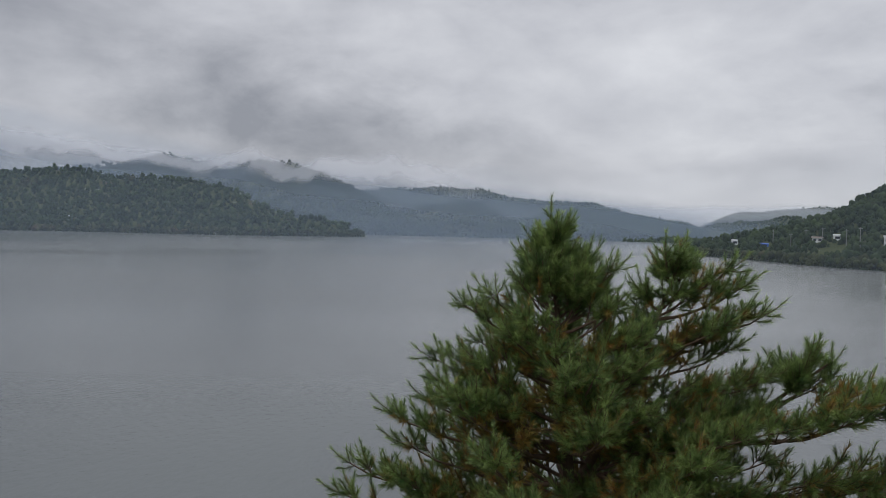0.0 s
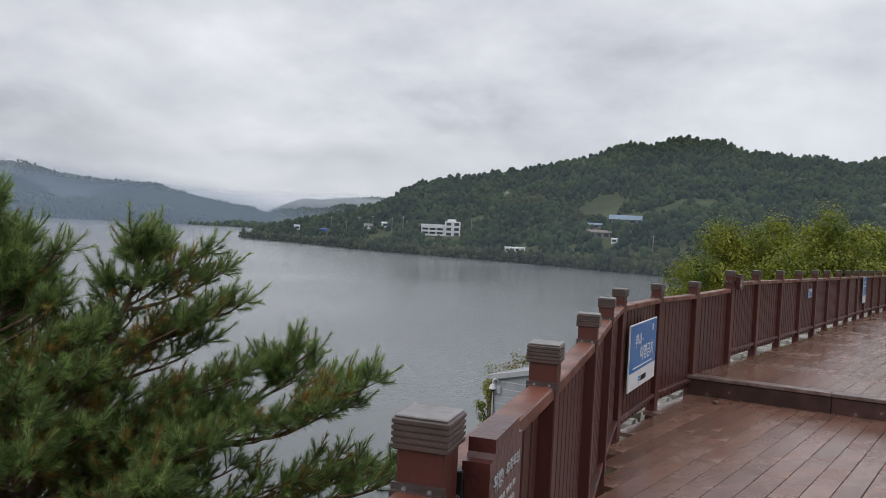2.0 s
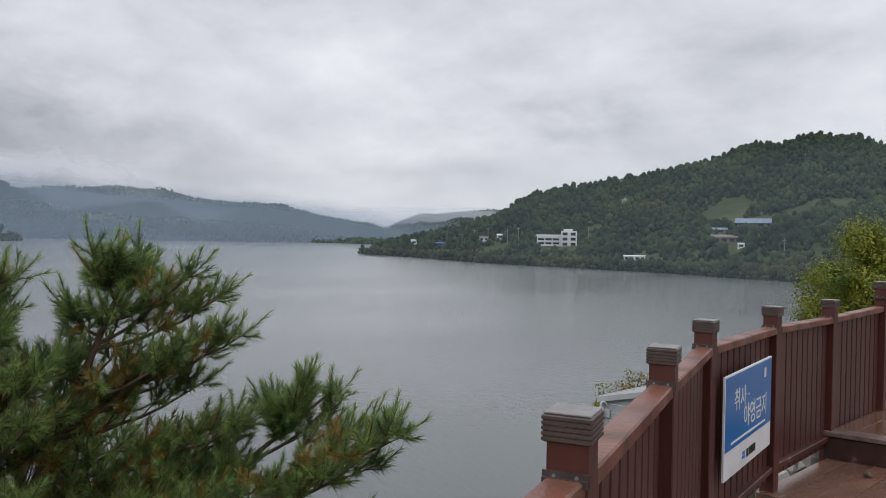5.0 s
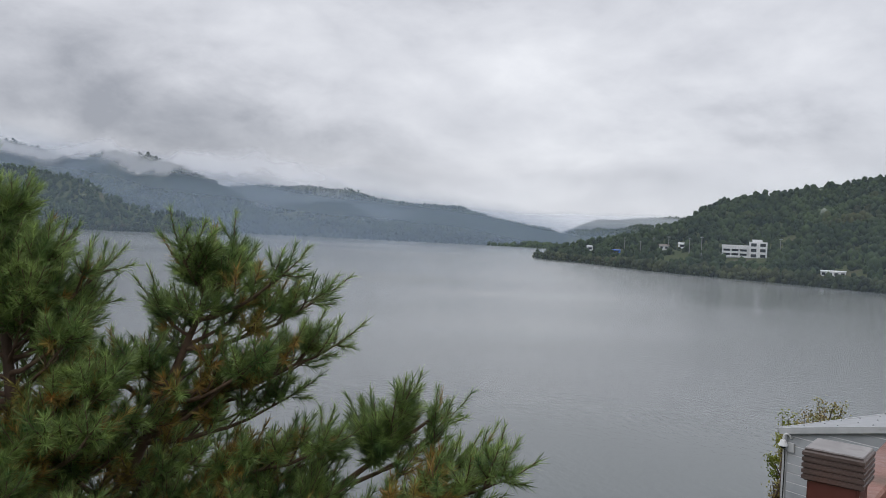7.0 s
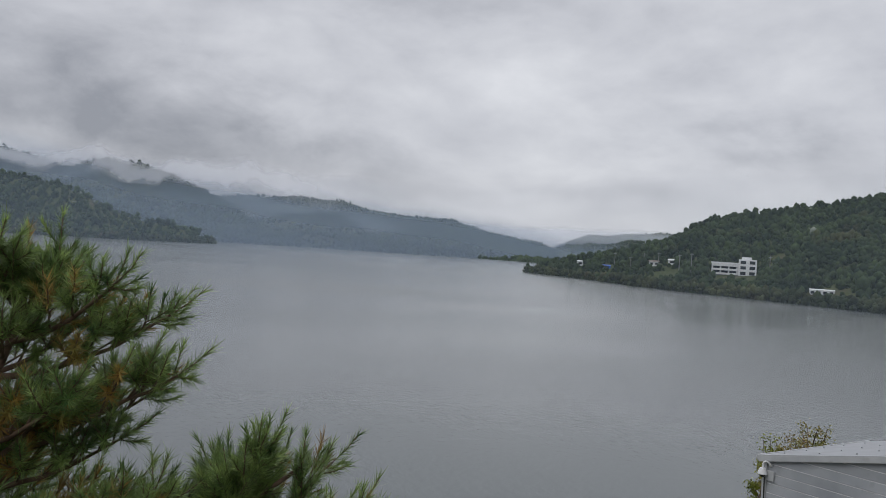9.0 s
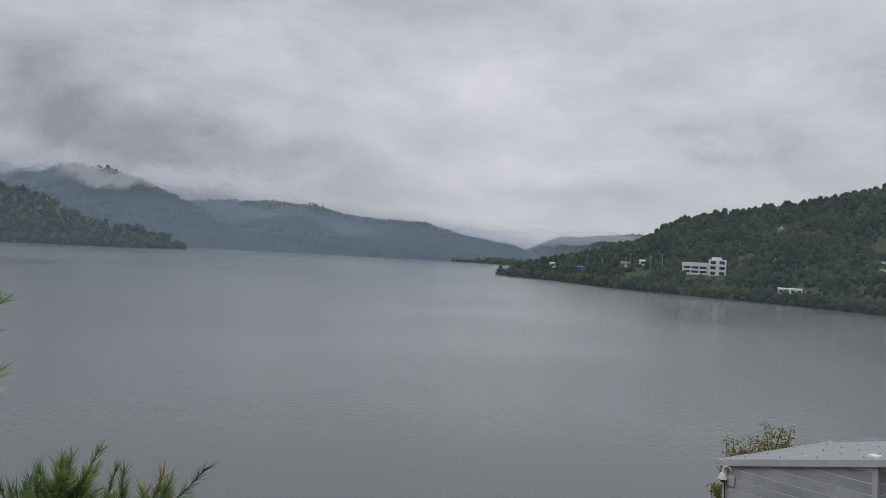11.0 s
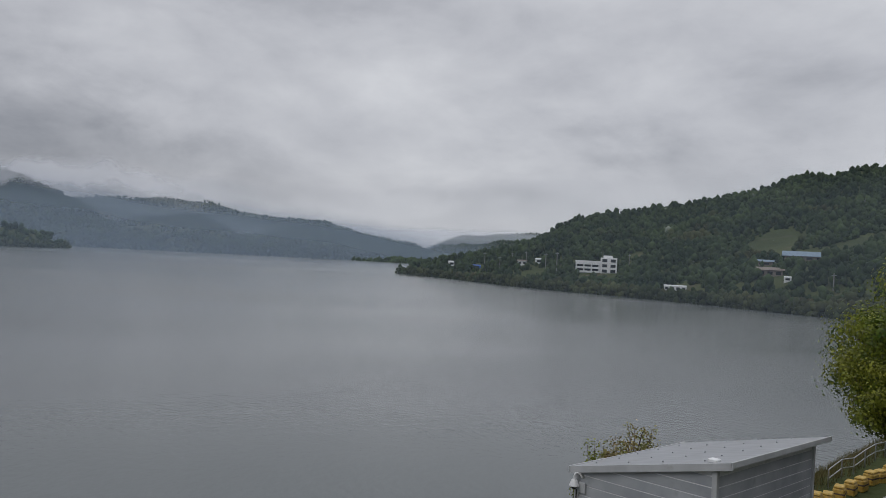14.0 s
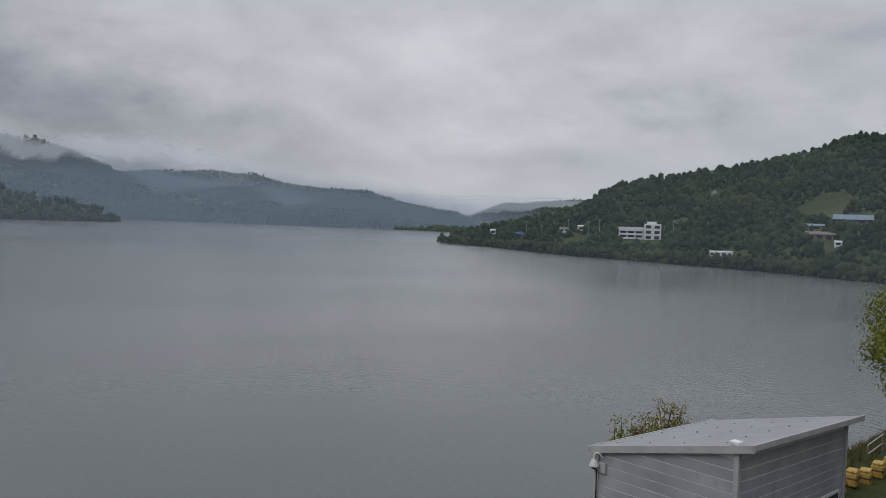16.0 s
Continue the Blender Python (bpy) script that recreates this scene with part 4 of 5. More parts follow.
def notice_sign():
    w, h = 0.87, 0.49
    m = sign_frame(6, 0.50, 0.075, 0.61)
    root = thing("notice_sign", m, "blue and white no-cooking no-camping notice fixed to the railing", "sign")
    part("panel", boxed((-w / 2, 0, -h / 2), (w / 2, 0.012, h / 2), 0.002), M_WHITE, root, "white sign panel")
    part("blue_field", boxed((-w / 2 + 0.008, -0.002, -h / 2 + 0.135), (w / 2 - 0.008, 0.003, h / 2 - 0.008)), M_BLUE, root, "blue printed field")
    face = Matrix.Rotation(radians(90), 4, "X")
    letters("lettering", "취사 ·", 0.115, M_TEXT, root, Matrix.Translation((-0.16, -0.004, 0.105)) @ face)
    letters("lettering", "야영금지", 0.125, M_TEXT, root, Matrix.Translation((0.10, -0.004, 0.0)) @ face)
    part("small_print", boxed((-0.33, -0.0035, -0.088), (0.30, 0.002, -0.078)), M_TEXT, root)
    bm = bmesh.new()
    for i in range(4):
        box(bm, (-0.05 + i * 0.045, -0.003, -0.205), (-0.02 + i * 0.045, 0.002, -0.165))
    part("lettering", bm, M_DARK, root, "dark printed marks")
    part("emblem", box(boxed((-0.13, -0.003, -0.2), (-0.08, 0.002, -0.185)), (-0.12, -0.003, -0.18), (-0.085, 0.002, -0.165)), M_BLUE, root)
    part("emblem", boxed((0.27, -0.003, 0.15), (0.31, 0.002, 0.2), 0.0), M_TEXT, root)


notice_sign()


def small_plate(i, along, w, h, zc, label, low):
    p, q = Vector(HIGH_POSTS[i]), Vector(HIGH_POSTS[i + 1])
    d = (q - p).normalized()
    c = p + d * along + Vector((d.y, -d.x)) * 0.06
    root = thing("notice_plate", Matrix.Translation((c.x, c.y, high_z(c.x, c.y) + zc)) @ Matrix.Rotation(math.atan2(d.y, d.x), 4, "Z"), label, "sign")
    part("panel", boxed((-w / 2, 0, -h / 2), (w / 2, 0.01, h / 2), 0.001), M_WHITE, root)
    part("blue_field", boxed((-w / 2 + 0.01, -0.002, -h / 2 + low), (w / 2 - 0.01, 0.003, h / 2 - 0.01)), M_BLUE, root, "blue printed field")
    bm = bmesh.new()
    for j in range(2):
        box(bm, (-w * 0.3, -0.0035, h * (0.12 + 0.14 * j)), (w * 0.3, 0.002, h * (0.18 + 0.14 * j)))
    part("lettering", bm, M_TEXT, root)


small_plate(3, 0.6, 0.23, 0.13, 0.68, "small blue plate on the far railing", 0.012)
small_plate(8, 0.9, 0.42, 0.56, 0.6, "tall blue and white notice on the far railing", 0.16)


def board_sign(p, q, z, h, scale, label):
    """Dark rounded wooden board with white marks, bolted to a post by a black bracket."""
    p, q = Vector(p), Vector(q)
    d = (q - p).normalized()
    n = Vector((d.y, -d.x))
    c = p + n * 0.066 + d * (0.062 + 0.15 * scale)
    root = thing("wooden_signboard", Matrix.Translation((c.x, c.y, z)) @ Matrix.Rotation(math.atan2(d.y, d.x), 4, "Z"), label, "sign")
    w = 0.30 * scale
    bm = bmesh.new()
    box(bm, (-w / 2, -0.026, -h / 2), (w / 2, 0.024, h / 2))
    vert = [e for e in bm.edges if abs(e.verts[0].co.y - e.verts[1].co.y) > 0.02]
    bmesh.ops.bevel(bm, geom=vert, offset=0.04 * scale, segments=5, affect="EDGES")
    part("board", bm, M_BOARD, root)
    if h > 0.3:
        letters("lettering", "위험!", 0.034, M_FASCIA, root, Matrix.Translation((-0.066, -0.0275, h * 0.26)) @ Matrix.Rotation(radians(90), 4, "X"))
        letters("lettering", "추락주의", 0.031, M_FASCIA, root, Matrix.Translation((0.048, -0.0275, h * 0.26)) @ Matrix.Rotation(radians(90), 4, "X"))
    bm = bmesh.new()
    for j in range(3):
        for k in range(6):
            box(bm, (-w * 0.30 + k * w * 0.105, -0.0275, h * (0.13 - 0.075 * j)), (-w * 0.30 + k * w * 0.105 + w * (0.05 + 0.03 * ((k + j) % 2)), -0.025, h * (0.158 - 0.075 * j)))
    part("small_print", bm, M_FASCIA, root, "faded white marks")
    bm = bmesh.new()
    bmesh.ops.create_circle(bm, cap_ends=True, segments=20, radius=0.034 * scale, matrix=Matrix.Translation((-w * 0.28, -0.0275, -h * 0.2)) @ Matrix.Rotation(radians(90), 4, "X"))
    part("emblem", bm, M_TEXT, root, "round white emblem")
    bk = part("bracket", boxed((-w / 2 - 0.012, 0.018, -0.03), (-w / 2 + 0.045, 0.034, h / 2 - 0.05), 0.002), M_DARK, root, "black bolted bracket")
    for zz in (0.0, 0.055):
        part("bolt", rod(bmesh.new(), (-w / 2 - 0.014, 0.026, zz + 0.02), (-w / 2 - 0.024, 0.026, zz + 0.02), 0.006, 8), M_STEEL, bk)


board_sign(LOW_POSTS[2], LOW_POSTS[3], low_z(*LOW_POSTS[2]) + 0.86, 0.34, 0.85, "dark brown wooden signboard with white marks on a railing post")
board_sign(HIGH_POSTS[0], HIGH_POSTS[1], high_z(*HIGH_POSTS[0]) + 0.89, 0.16, 0.55, "small dark signboard with a white emblem on a railing post")


# ---- lakeside shed ----
SHED_O, SHED_F = Vector((16.83, 21.90)), Vector((0.413, -0.911))
SHED_L, SHED_W = 6.02, 4.10  # along the high wall, along the front
EAVE, RISE, FOOT = -3.48, 0.99, -6.5


def shed():
    m = frame2(SHED_O.x, SHED_O.y, 0, SHED_F.x, SHED_F.y)  # local x along the front, y towards the back
    root = thing("shed", m, "grey panel-clad shed with a pale lean-to roof by the lake", "shed")
    o = 0.12  # roof overhang
    x0, x1, y0, y1 = o, SHED_W - 0.36, o, SHED_L - o

    def roof_z(x):
        return EAVE + RISE * x / SHED_W

    bm = bmesh.new()
    vs = [bm.verts.new(p) for p in ((x0, y0, FOOT), (x1, y0, FOOT), (x1, y1, FOOT), (x0, y1, FOOT), (x0, y0, roof_z(x0) - 0.16), (x1, y0, roof_z(x1) - 0.16), (x1, y1, roof_z(x1) - 0.16), (x0, y1, roof_z(x0) - 0.16))]
    for q in ((0, 1, 5, 4), (1, 2, 6, 5), (2, 3, 7, 6), (3, 0, 4, 7), (4, 5, 6, 7), (3, 2, 1, 0)):
        bm.faces.new([vs[i] for i in q])
    # white so that the gaps between panels read as bright highlight lines
    part("wall", bm, M_WHITE, root)
    part("foundation", boxed((x0 - 0.05, y0 - 0.05, FOOT - 0.6), (x1 + 0.05, y1 + 0.05, FOOT + 0.30), 0.01), M_CONC, root, "stained concrete footing")
    # cladding panels, each a lapped board; the white gap below it paints the lap's highlight
    pitch = 0.255
    z = FOOT + 0.32
    while z < roof_z(x1) - 0.2:
        top = z + pitch - 0.028
        # front wall: cut by the sloping roof
        lim = roof_z(x0) - 0.16
        xs = x0
        if top > lim:
            xs = x0 + (top - lim) / RISE * SHED_W
        if xs < x1 - 0.1:
            bm = bmesh.new()
            lo_x = x0 if z < lim else min(x1, x0 + (z - lim) / RISE * SHED_W)
            pts = [(lo_x, z), (x1, z), (x1, min(top, roof_z(x1) - 0.17)), (xs, top)]
            if lo_x < xs and z < lim:
                pts.append((x0, min(top, lim)))
            a = [bm.verts.new((px, y0 - 0.016, pz)) for px, pz in pts]
            b = [bm.verts.new((px, y0 + 0.002, pz + (0.006 if pz == z else 0))) for px, pz in pts]
            bm.faces.new(a)
            for i in range(len(a)):
                bm.faces.new((a[i], b[i], b[(i + 1) % len(a)], a[(i + 1) % len(a)]))
            bmesh.ops.recalc_face_normals(bm, faces=bm.faces)
            part("panel", bm, M_SIDING, root)
        if top < roof_z(x1) - 0.16:
            part("panel", boxed((x1 - 0.002, y0, z), (x1 + 0.016, y1, top), 0.003), M_SIDING, root)
        if top < lim:
            part("panel", boxed((x0 - 0.016, y0, z), (x0 + 0.002, y1, top), 0.003), M_SIDING, root)
        z += pitch
    for x, y in ((x0, y0), (x1, y0), (x1, y1)):
        part("corner_trim", boxed((x - 0.06, y - 0.06, FOOT + 0.3), (x + 0.06, y + 0.06, roof_z(x) - 0.15), 0.006), M_FASCIA, root)
    # roof sheet with ribs, fixings, fascia
    bm = bmesh.new()
    n = 26
    prev = None
    for i in range(n + 1):
        y = SHED_L * i / n
        dz = 0.006 if i % 2 else 0.0
        cur = [bm.verts.new((x, y, roof_z(x) + dz + 0.01)) for x in (-0.03, SHED_W + 0.05)]
        if prev:
            bm.faces.new((prev[0], prev[1], cur[1], cur[0]))
        prev = cur
    part("roof", bm, M_ROOF, root, "pale ribbed metal roof")
    part("roof_underlay", boxed((0, 0, 0), (math.hypot(SHED_W, RISE), SHED_L, 0.02), 0, Matrix.Translation((0, 0, EAVE - 0.02)) @ Matrix.Rotation(-math.atan(RISE / SHED_W), 4, "Y")), M_FASCIA, root)
    slope = Matrix.Translation((0, 0, EAVE)) @ Matrix.Rotation(-math.atan(RISE / SHED_W), 4, "Y")
    L = math.hypot(SHED_W, RISE)
    part("fascia", boxed((-0.04, -0.035, -0.15), (L + 0.06, -0.005, 0.02), 0.004, slope), M_FASCIA, root, "pale grey fascia strip")
    part("fascia", boxed((SHED_W + 0.02, -0.035, EAVE + RISE - 0.11), (SHED_W + 0.06, SHED_L + 0.05, EAVE + RISE + 0.03), 0.004), M_FASCIA, root, "pale grey fascia strip")
    part("fascia", boxed((-0.07, -0.035, EAVE - 0.12), (-0.035, SHED_L, EAVE + 0.02), 0.004), M_FASCIA, root, "pale grey fascia strip")
    r = random.Random(8)
    for i in range(6):
        for j in range(4):
            x, y = 0.4 + j * 0.95 + r.uniform(-0.05, 0.05), 0.5 + i * 1.05 + r.uniform(-0.05, 0.05)
            part("roof_screw", rod(bmesh.new(), (x, y, roof_z(x) + 0.0), (x, y, roof_z(x) + 0.045), 0.028, 6, 0.018), M_STEEL, root)
    part("roof_cap", boxed((SHED_W - 0.55, 0.06, 0.02), (SHED_W - 0.33, 0.3, 0.10), 0.015, Matrix.Translation((0, 0, roof_z(SHED_W - 0.4) - 0.01))), M_WHITE, root, "small white roof fitting")
    # vents on the front
    for x in (1.25, 1.62):
        v = part("vent", boxed((x, y0 - 0.04, -4.79), (x + 0.3, y0 - 0.01, -4.50), 0.005), M_FASCIA, root)
        for k in range(5):
            part("slat", boxed((x + 0.03, y0 - 0.052, -4.735 + k * 0.05), (x + 0.27, y0 - 0.04, -4.71 + k * 0.05)), M_CONC, v)
    # window on the high wall
    w = part("window", boxed((x1 + 0.0, 4.0, -5.4), (x1 + 0.05, 5.6, -4.6), 0.005), M_WHITE, root, "white-framed window")
    for k in range(2):
        part("pane", boxed((x1 + 0.03, 4.08 + k * 0.76, -5.32), (x1 + 0.06, 4.76 + k * 0.76, -4.68)), M_GLASS_DARK, w)

    # the whole roof falls a little towards the back
    for ob in root.children_recursive:
        for v in ob.data.vertices:
            v.co.z -= 0.20 * v.co.y / SHED_L * min(1.0, max(0.0, (v.co.z + 4.8) / 1.2))


shed()


def deck_stone():
    bm = bmesh.new()
    bmesh.ops.create_icosphere(bm, subdivisions=2, radius=0.028)
    for w in bm.verts:
        w.co *= 1 + 0.3 * noise.noise(w.co * 30)
        w.co.z *= 0.7
    ob = new("pebble", from_bm("pebble", bm, M_BARK))
    ob.matrix_basis = Matrix.Translation((7.0, 5.05, low_z(7.0, 5.05) + 0.018))
    tagged(ob, "dark pebble lying on the wet deck by the step", "stone")


deck_stone()


def shed_camera():
    m = frame2(SHED_O.x, SHED_O.y, 0, SHED_F.x, SHED_F.y)
    root = thing("security_camera", m @ Matrix.Translation((0.2, 0.06, -3.72)), "white dome security camera on a gooseneck bracket at the shed corner", "camera")
    bm = bmesh.new()
    prev = Vector((0.1, 0.05, 0.03))
    for i in range(9):
        a = math.pi * i / 8
        p_ = Vector((0.02 + 0.08 * math.cos(a), -0.02 - 0.1 * math.sin(a * 0.5), 0.03 + 0.11 * math.sin(a)))
        rod(bm, prev, p_, 0.025, 8)
        prev = p_
    rod(bm, prev, prev - Vector((0, 0, 0.1)), 0.025, 8)
    part("gooseneck", bm, M_WHITE, root)
    c = prev - Vector((0, 0, 0.2))
    bm = bmesh.new()
    rod(bm, c, c + Vector((0, 0, 0.13)), 0.12, 16, 0.07)
    rod(bm, c - Vector((0, 0, 0.03)), c, 0.125, 16)
    part("housing", bm, M_WHITE, root)
    bm = bmesh.new()
    bmesh.ops.create_uvsphere(bm, u_segments=16, v_segments=8, radius=0.085, matrix=Matrix.Translation(c - Vector((0, 0, 0.03))))
    part("dome", bm, M_DARK, root, "dark glossy dome")
    part("junction_box", boxed((-0.0, -0.03, -0.36), (0.2, 0.04, -0.1), 0.01), M_FASCIA, root)
    bm = bmesh.new()
    for i in range(7):
        z0, z1 = -0.3 - i * 0.4, -0.3 - (i + 1) * 0.4
        rod(bm, (-0.06 + 0.01 * math.sin(i), -0.02, z0), (-0.06 + 0.01 * math.sin(i + 1), -0.02, z1), 0.014, 6)
    part("cable", bm, M_DARK, root, "black cable")


shed_camera()


# ---- road edge, blocks, fence ----
def kerb_block():
    root = thing("bollard_block", Matrix(), "weathered yellow concrete kerb block with a dark band", "kerb block", "yellow blocks along the lakeside road")
    part("body", boxed((-0.28, -0.2, -0.12), (0.28, 0.2, 0.34), 0.05), M_YELLOW, root)
    part("band", boxed((-0.285, -0.205, 0.12), (0.285, 0.205, 0.19), 0.01), M_BARK, root, "dark painted band")
    part("lid", boxed((-0.25, -0.17, 0.34), (0.25, 0.17, 0.42), 0.03), M_YELLOW, root)
    return root


blk = kerb_block()
spots = [(27.4 + 1.0 * i, 24.7 + 0.42 * i) for i in range(10)] + [(17.0, 19.75), (16.1, 19.3), (15.3, 18.95), (14.6, 18.6), (13.8, 18.2)]
for i, (x, y) in enumerate(spots):
    m = Matrix.Translation((x, y, float(land(x, y)) + 0.1)) @ Matrix.Rotation(0.46 + 0.2 * math.sin(i * 7) if i < 10 else 2.0 + 0.2 * math.sin(i * 5), 4, "Z")
    if i == 0:
        blk.matrix_basis = m
    else:
        copy_thing(blk, m)

# asphalt road on the bench below the deck
rv, rf = [], []
for i in range(40):
    a = Vector((-6.0, 3.3)) + Vector((0.893, 0.45)) * i * 1.6
    for off in (0.0, 3.4):
        p_ = a + Vector((-0.45, 0.893)) * off
        rv.append((p_.x + 3.4, p_.y + 0.5, float(land(p_.x + 3.4, p_.y + 0.5)) + 0.03))
    if i:
        rf.append((2 * i - 2, 2 * i - 1, 2 * i + 1, 2 * i))
tagged(new("road", mesh_of("road", rv, rf, M_ASPHALT)), "dark wet asphalt lakeside road", "road", kind="structure")


def pipe_fence():
    root = thing("pipe_fence", Matrix(), "low grey pipe fence above the water", "fence")
    pts = [Vector((31.2 + 1.5 * i, 27.2 + 0.76 * i)) for i in range(12)]
    zs = [float(land(p.x, p.y)) for p in pts]
    for i, (p, z) in enumerate(zip(pts, zs)):
        part("post", rod(bmesh.new(), (p.x, p.y, z - 0.3), (p.x, p.y, z + 0.75), 0.03, 8), M_STEEL, root)
        if i:
            q, zq = pts[i - 1], zs[i - 1]
            for h in (0.75, 0.4):
                part("rail", rod(bmesh.new(), (q.x, q.y, zq + h), (p.x, p.y, z + h), 0.025, 8), M_STEEL, root)


pipe_fence()


def boulder(x, y, s, seed):
    rr = np.random.RandomState(seed)
    bm = bmesh.new()
    bmesh.ops.create_icosphere(bm, subdivisions=3, radius=s)
    for w in bm.verts:
        w.co *= 1 + 0.35 * noise.noise(w.co * (1.4 / s) + Vector((seed, 0, 0)))
        w.co.z *= 0.55
    ob = new("boulder", from_bm("boulder", bm, M_CONC))
    ob.matrix_basis = Matrix.Translation((x, y, float(land(x, y)) + 0.15 * s)) @ Matrix.Rotation(rr.uniform(0, 6), 4, "Z")
    tagged(ob, "grey angular bank boulder beside the shed", "rock", "boulders on the bank")


for i, (x, y, s) in enumerate(((14.6, 22.6, 0.7), (13.6, 22.0, 0.9), (14.2, 23.6, 0.8), (12.6, 21.0, 0.7), (15.2, 23.8, 0.6), (13.0, 23.6, 1.0), (11.6, 20.2, 0.6))):
    boulder(x, y, s, i + 3)


# ---- trees ----
def tube_chain(V, F, pts, radii, seg=6):
    """Append a tapered tube along points to vertex and face lists."""
    base = len(V)
    n = len(pts)
    for i, (p, r) in enumerate(zip(pts, radii)):
        d = (pts[min(i + 1, n - 1)] - pts[max(i - 1, 0)]).normalized()
        a = d.orthogonal().normalized()
        b = d.cross(a)
        for k in range(seg):
            t = 2 * math.pi * k / seg
            V.append(p + (a * math.cos(t) + b * math.sin(t)) * r)
    for i in range(n - 1):
        for k in range(seg):
            F.append((base + i * seg + k, base + i * seg + (k + 1) % seg, base + (i + 1) * seg + (k + 1) % seg, base + (i + 1) * seg + k))


def needle_mesh(name, shoots, per, length, width, seed, mat):
    """Needles set round shoots (start, end): thin blades leaning forwards."""
    rng = np.random.RandomState(seed)
    S, E_ = np.array([s[0][:] for s in shoots]), np.array([s[1][:] for s in shoots])
    n = len(S)
    D = E_ - S
    ln = np.linalg.norm(D, axis=1, keepdims=True)
    D = D / ln
    ref = np.where(np.abs(D[:, 2:3]) < 0.9, np.array([[0, 0, 1.0]]), np.array([[1.0, 0, 0]]))
    A = np.cross(D, ref)
    A /= np.linalg.norm(A, axis=1, keepdims=True)
    B = np.cross(D, A)
    t = rng.rand(n, per)
    U = np.array([[q[2]] for q in shoots]) + 0.5 * t  # how far along the whole shoot
    ph = rng.rand(n, per) * 6.283
    lean = np.radians(rng.uniform(26, 64, (n, per)) * (1.2 - 0.5 * U))
    L = length * rng.uniform(0.7, 1.1, (n, per))
    base = S[:, None] + D[:, None] * (t * ln)[..., None]
    rad = A[:, None] * np.cos(ph)[..., None] + B[:, None] * np.sin(ph)[..., None]
    way = D[:, None] * np.cos(lean)[..., None] + rad * np.sin(lean)[..., None]
    way[..., 2] -= 0.05
    tip = base + way * L[..., None]
    side = np.cross(way, rad)
    side /= np.maximum(1e-6, np.linalg.norm(side, axis=-1, keepdims=True))
    side = side * (width / 2)
    v = np.stack((base - side, base + side, tip), 2).reshape(-1, 3)
    f = np.arange(len(v)).reshape(-1, 3)
    me = bpy.data.meshes.new(name)
    me.vertices.add(len(v))
    me.vertices.foreach_set("co", v.ravel())
    me.loops.add(f.size)
    me.loops.foreach_set("vertex_index", f.ravel())
    me.polygons.add(len(f))
    me.polygons.foreach_set("loop_start", np.arange(0, f.size, 3))
    me.update(calc_edges=True)
    me.materials.append(mat)
    return me


